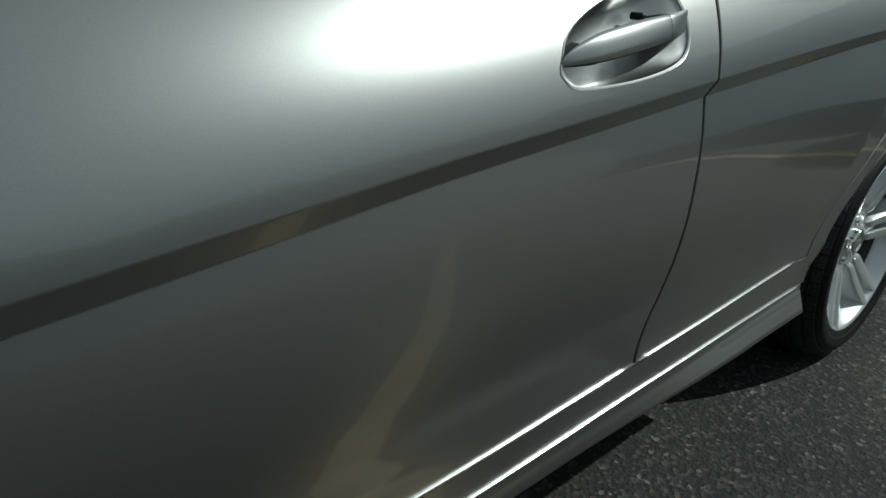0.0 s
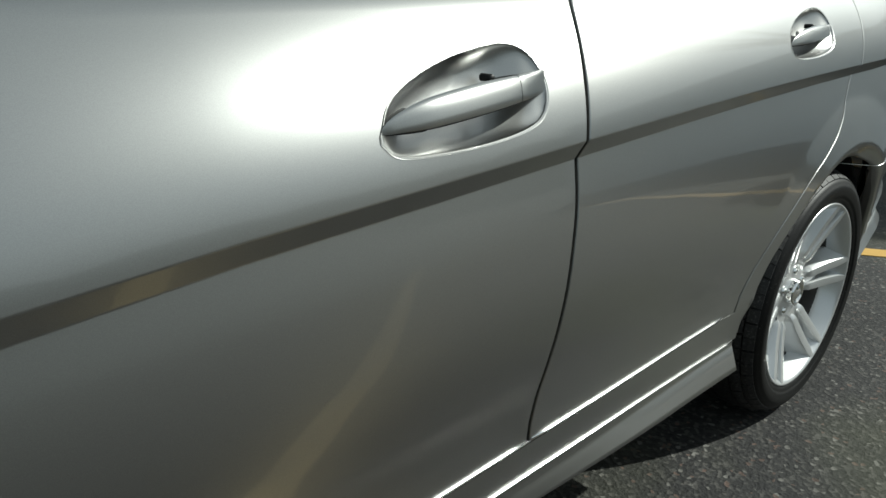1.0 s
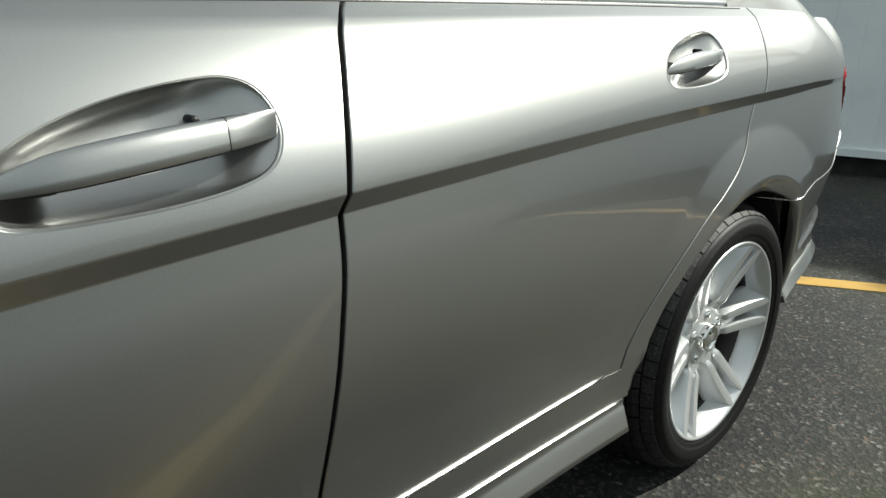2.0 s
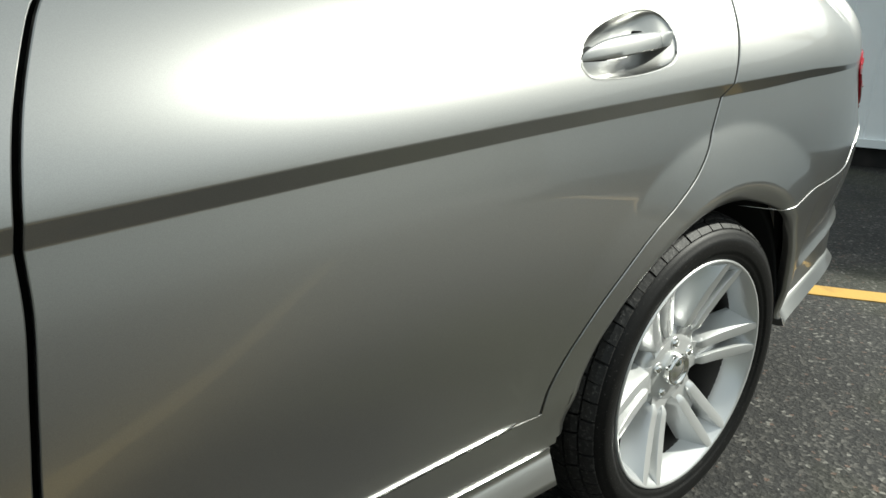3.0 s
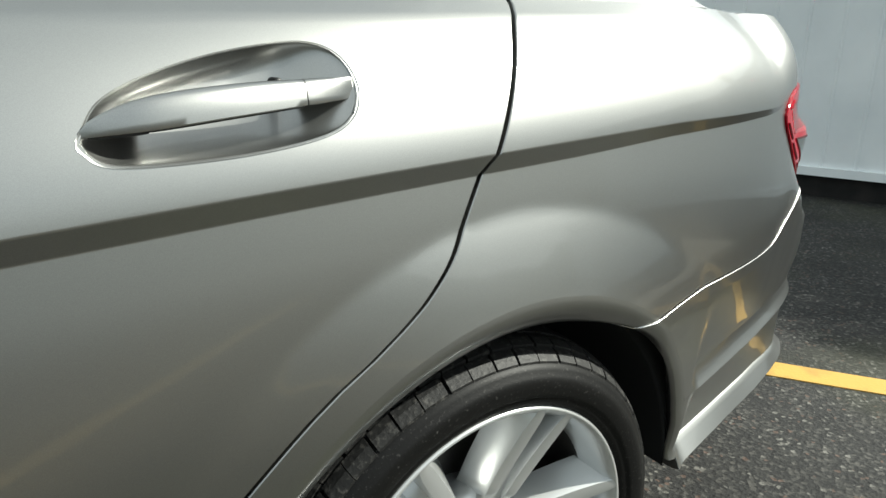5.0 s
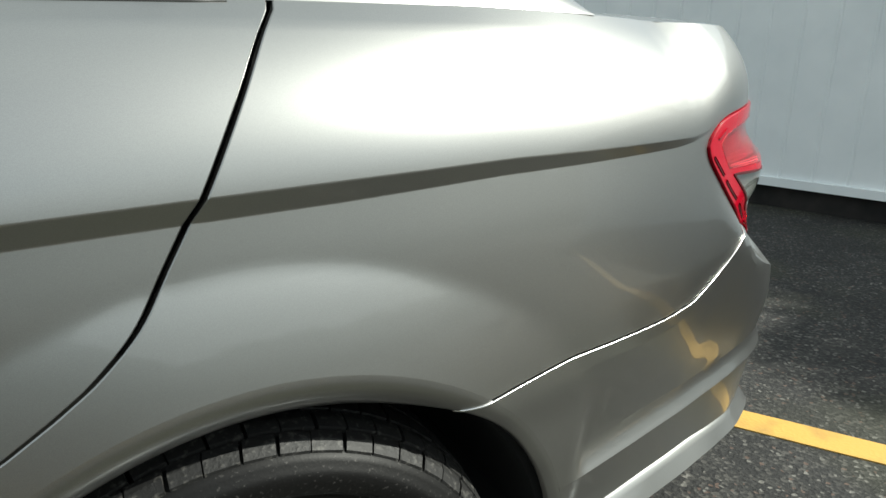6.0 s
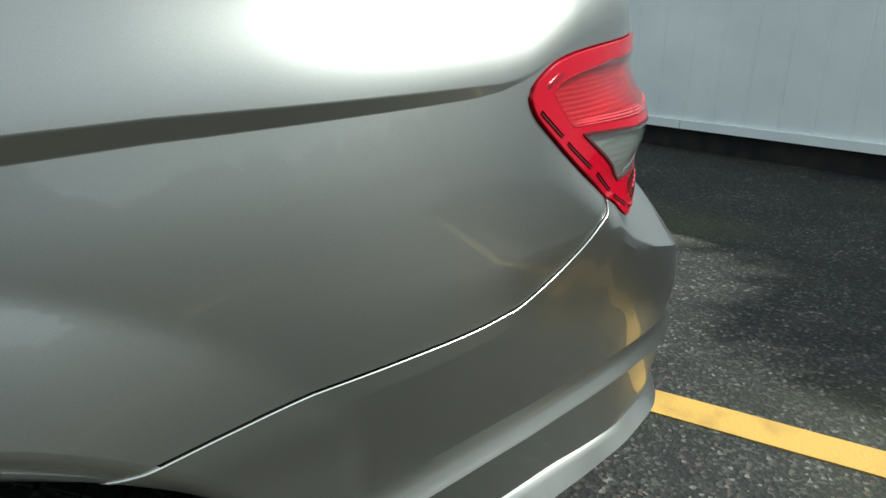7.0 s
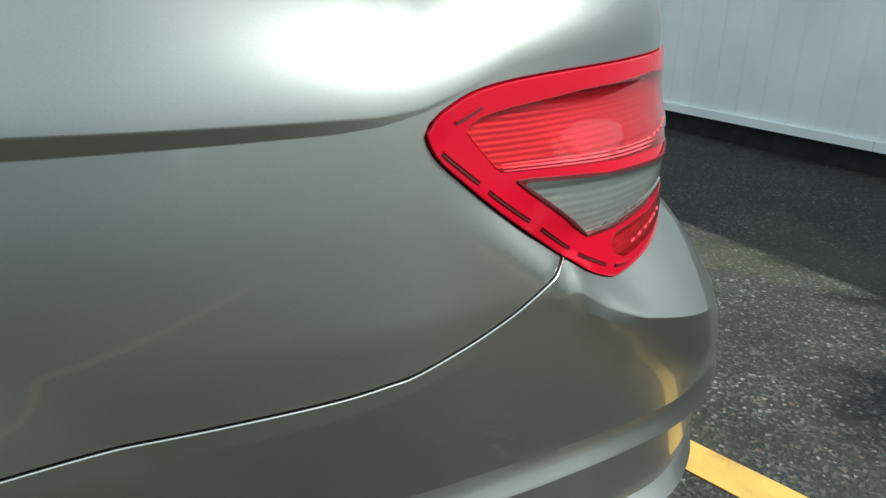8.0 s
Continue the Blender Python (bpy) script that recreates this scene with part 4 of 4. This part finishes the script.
for side in (False, True):
    lamp = new("tail_lamp")
    lamp.parent = car
    lamp["label"] = "red tail lamp with a clear reversing lens"
    inlamp = lambda u, z: -float(outside(LAMP, u, z)) - 0.001 if 0.58 < u < 1.25 and z < 0.95 else -0.05
    for a, b in SLOTS:
        slot(a, b, lamp, side)
        du, dz = b[1] - a[1], a[0] - b[0]
        size = math.hypot(du, dz) / 0.0024
        slot((a[0] - du / size, a[1] - dz / size), (b[0] - du / size, b[1] - dz / size), lamp, side, 0.0006, RED, "rib", "raised red rib", 0.0062)
    for a, b in zip(CLEAR[:3], CLEAR[1:4]):
        slot(a, b, lamp, side, 0.0016, GROOVE, "lens_edge", "dark red edge of the lens", 0.0056)
    for a, b in ((CLEAR[-1], CLEAR[0]), (CLEAR[-1], CLEAR[-2]), (CLEAR[-2], CLEAR[-3])):
        slot(a, b, lamp, side, 0.0014, GROOVE, "lens_edge", "dark red edge of the lens", 0.0056)
    # bright moulded beads along the folds of the lenses
    for k in range(9):
        u = 0.826 + 0.021 * k
        slot((u, 0.7365 + 0.0011 * k), (u + 0.011, 0.7395 + 0.0011 * k), lamp, side, 0.0012, CHROME, "bead", "bright moulded bead", 0.0058)
        if k > 2:
            slot((u + 0.006, 0.8105 + 0.0008 * k), (u + 0.015, 0.8130 + 0.0008 * k), lamp, side, 0.0009, PALE_RED, "bead", "bright moulded bead", 0.0058)
            slot((u + 0.006, 0.6965 + 0.0016 * k), (u + 0.016, 0.6985 + 0.0016 * k), lamp, side, 0.0009, PALE_RED, "bead", "bright moulded bead", 0.0058)
    for k in range(3):
        z = 0.8088 + 0.0030 * k
        slot((0.694 - 0.0012 * k, z), (0.90 + 0.012 * (k % 3), z - 0.0015), lamp, side, 0.0005 + 0.0003 * (k % 2), PALE_RED, "rib", "pale red rib of the lens", 0.0052)
    panel("housing", 0.60, 1.24, [inlamp, lambda u, z: -within(UPPER)(u, z), lambda u, z: -within(CLEAR)(u, z), lambda u, z: -within(LOWER)(u, z)], RED, lamp, extra=-0.004, lip=0.024, step=0.006, mirror=side)
    for name, shape, lens, back in (("upper_lens", UPPER, RED_LENS, REFLECTOR), ("clear_lens", CLEAR, CLEAR_LENS, REFLECTOR_GREY), ("lower_lens", LOWER, RED_LENS, REFLECTOR)):
        panel(name, 0.63, 1.20, [within(shape)], lens, lamp, extra=-0.0045, lip=0.004, step=0.006, mirror=side)
        panel("reflector", 0.63, 1.20, [within(shape)], back, lamp, extra=0.008, lip=0.0, step=0.012, mirror=side)


# ---- wheels ----
def tread_blocks():
    """Shoulder and centre blocks of the tread, joined."""
    bm = bmesh.new()
    n = 54
    for row, (y0, y1, r0, r1) in enumerate([(0.010, 0.030, 0.2855, 0.2965), (0.033, 0.054, 0.2985, 0.3055), (0.058, 0.100, 0.3065, 0.3080), (0.106, 0.142, 0.3080, 0.3080), (0.148, 0.190, 0.3080, 0.3062), (0.196, 0.226, 0.3050, 0.291)]):
        for k in range(n):
            a0 = math.tau * (k + 0.08 + 0.37 * (row - (row == 0))) / n
            a1 = a0 + math.tau * (0.91 + 0.05 * math.sin(2.4 * k)) / n
            skew = 0.018 * (1 if row % 2 else -1)
            vs = []
            for a in (a0, a1):
                for y, r in ((y0, r0), ((y0 + y1) / 2, (r0 + r1) / 2 + 0.10 * abs(r1 - r0) + 0.001), (y1, r1)):
                    b = a + skew * (y - y0) / 0.04
                    for rr in (r - 0.014, r):
                        vs.append(bm.verts.new((rr * math.cos(b), y, rr * math.sin(b))))
            for q in ((1, 3, 9, 7), (3, 5, 11, 9), (0, 1, 7, 6), (5, 4, 10, 11), (0, 2, 3, 1), (2, 4, 5, 3), (6, 7, 9, 8), (8, 9, 11, 10)):
                bm.faces.new([vs[i] for i in q])
    return bm


def spoke_mesh(offset, r0, r1):
    """One leaf-shaped bar of a twin spoke along +x (radius): a rounded inner end, a narrow crest and a broad outer flank."""
    n = 20
    verts, faces = [], []
    for k in range(n + 1):
        f = k / n
        r = r0 + (r1 - r0) * f
        start = min(1.0, f / 0.12)
        w = (0.0102 + 0.0022 * math.sin(math.pi * f)) * (0.35 + 0.65 * math.sin(0.5 * math.pi * start)) * (1 - 0.25 * fade(f, 0.85, 1.0))
        y = 0.046 - 0.039 * f ** 1.25 + 0.010 * (1 - start) ** 2
        c = 0.0175 + 0.0085 * f
        flank = 0.010 + 0.013 * f
        row = [(c - w - 0.001, y + 0.040), (c - w, y + 0.006), (c - 0.86 * w, y + 0.0012), (c - 0.1 * w, y), (c + 0.80 * w, y + 0.0014), (c + w, y + 0.006), (c + w + 0.25 * flank, y + 0.016), (c + w + flank, y + 0.046)]
        verts += [(r, b, offset * a) for a, b in row]
    m = 8
    for k in range(n):
        for j in range(m - 1):
            i = k * m + j
            faces.append((i, i + 1, i + m + 1, i + m))
    faces.append(tuple(range(m)))
    faces.append(tuple(n * m + j for j in range(m))[::-1])
    return verts, faces


def web_mesh():
    """The floor between the two bars, open towards the rim."""
    n = 12
    verts, faces = [], []
    for k in range(n + 1):
        f = k / n
        r = 0.060 + (0.168 - 0.060) * f
        y = 0.0560 - 0.014 * f + 0.022 * f ** 5
        half = 0.030 - 0.018 * min(1.0, 1.6 * f)
        verts += [(r, y + 0.03, -half), (r, y, -half), (r, y, half), (r, y + 0.03, half)]
    for k in range(n):
        for j in range(3):
            i = k * 4 + j
            faces.append((i, i + 1, i + 5, i + 4))
    return verts, faces


def wheel():
    root = new("wheel")
    root.parent = car
    tyre = lathe([(0.212, 0.050), (0.218, 0.024), (0.2265, 0.0105), (0.236, 0.004), (0.2405, 0.0045), (0.242, 0.002), (0.247, 0.001), (0.255, -0.001), (0.263, -0.001), (0.269, 0.0005), (0.2705, 0.002),
                  (0.276, 0.004), (0.281, 0.008), (0.2845, 0.014), (0.290, 0.030), (0.2965, 0.055), (0.2985, 0.118), (0.297, 0.19), (0.288, 0.222), (0.27, 0.238), (0.24, 0.232), (0.216, 0.20)], 128)
    part("tyre", tyre, RUBBER, root, "black low-profile rubber tyre")
    tagged(part("tread", tread_blocks(), TREAD, root, smooth=False), kind="stuff")
    # barrel in a much darker alloy than the rim, so the openings look dark
    part("barrel", lathe([(0.188, 0.23), (0.193, 0.12), (0.2018, 0.056)], 96), DARK_ALLOY, root, "dull dark rim barrel")
    rim = lathe([(0.2015, 0.060), (0.202, 0.052), (0.204, 0.045), (0.210, 0.026), (0.2170, 0.013), (0.2220, 0.0075), (0.2255, 0.0070), (0.2275, 0.0105), (0.227, 0.022), (0.220, 0.034), (0.213, 0.06)], 128)
    part("rim", rim, ALLOY, root, "bright silver alloy rim")
    disc = lathe([(0.06, 0.118), (0.148, 0.118), (0.148, 0.142), (0.06, 0.142)], 64)
    part("brake_disc", disc, STEEL, root)
    part("backing_plate", lathe([(0.01, 0.16), (0.19, 0.16), (0.19, 0.166)], 48), DARK, root)
    cal = box(-0.17, -0.10, 0.09, 0.155, -0.055, 0.055, 0.008)
    part("brake_caliper", cal, STEEL, root)
    hub = lathe([(0.0005, 0.052), (0.034, 0.052), (0.056, 0.0535), (0.070, 0.0560), (0.080, 0.0610), (0.086, 0.072), (0.087, 0.09), (0.08, 0.12)], 64)
    part("hub", hub, ALLOY, root)
    cap = lathe([(0.0005, 0.0350), (0.006, 0.0352), (0.014, 0.0372), (0.020, 0.0405), (0.024, 0.0420), (0.0255, 0.0375), (0.0285, 0.0365), (0.0315, 0.038), (0.0325, 0.043), (0.033, 0.058)], 48)
    part("centre_cap", cap, CHROME, root, "chrome centre cap")
    for k in range(5):
        a = math.tau * (k + 0.3) / 5
        c, s = 0.052 * math.cos(a), 0.052 * math.sin(a)
        pocket = lathe([(0.0135, 0.0580), (0.0125, 0.0525), (0.0112, 0.0525), (0.0106, 0.066), (0.0005, 0.066)], 20)
        bmesh.ops.translate(pocket, verts=pocket.verts, vec=(c, 0, s))
        part("bolt_pocket", pocket, ALLOY, root)
        bolt = lathe([(0.0005, 0.048), (0.0062, 0.048), (0.0088, 0.0500), (0.0095, 0.066)], 6)
        bmesh.ops.translate(bolt, verts=bolt.verts, vec=(c, 0, s))
        part("wheel_bolt", bolt, CHROME, root)
    ridges = [spoke_mesh(o, 0.074, 0.2225) for o in (-1, 1)]
    web = web_mesh()
    meshes = []
    for name, (v, f) in (("spoke", ridges[0]), ("spoke", ridges[1]), ("spoke_web", web)):
        ob = link_mesh(name, v, f, ALLOY, root)
        bm = bmesh.new()
        bm.from_mesh(ob.data)
        bmesh.ops.recalc_face_normals(bm, faces=bm.faces)
        bm.to_mesh(ob.data)
        bm.free()
        ob.modifiers.new("edges", "EDGE_SPLIT").split_angle = radians(22)
        meshes.append(ob)
    for k in range(6):
        turn = pose(0, 0, 0, 0, -(5 + 60 * k), 0)
        for ob in meshes:
            if k == 0:
                ob.matrix_basis = turn
            else:
                twin = new(ob.name.split(".")[0], ob.data)
                twin.parent = root
                twin.modifiers.new("edges", "EDGE_SPLIT").split_angle = radians(22)
                twin.matrix_basis = turn
    stem = lathe([(0.0005, 0.026), (0.004, 0.026), (0.0045, 0.034), (0.0035, 0.036), (0.0035, 0.06)], 12)
    bmesh.ops.translate(stem, verts=stem.verts, vec=(0.196 * math.cos(radians(94)), 0.02, 0.196 * math.sin(radians(94))))
    part("valve_stem", stem, BLACK, root)
    return root


for ax in (0.0, -2.76):
    for far in (False, True):
        w = wheel()
        w.matrix_basis = pose(ax, 2 * MID - 0.018, 0.3085, 0, 0, 180) if far else pose(ax, 0.018, 0.3085)
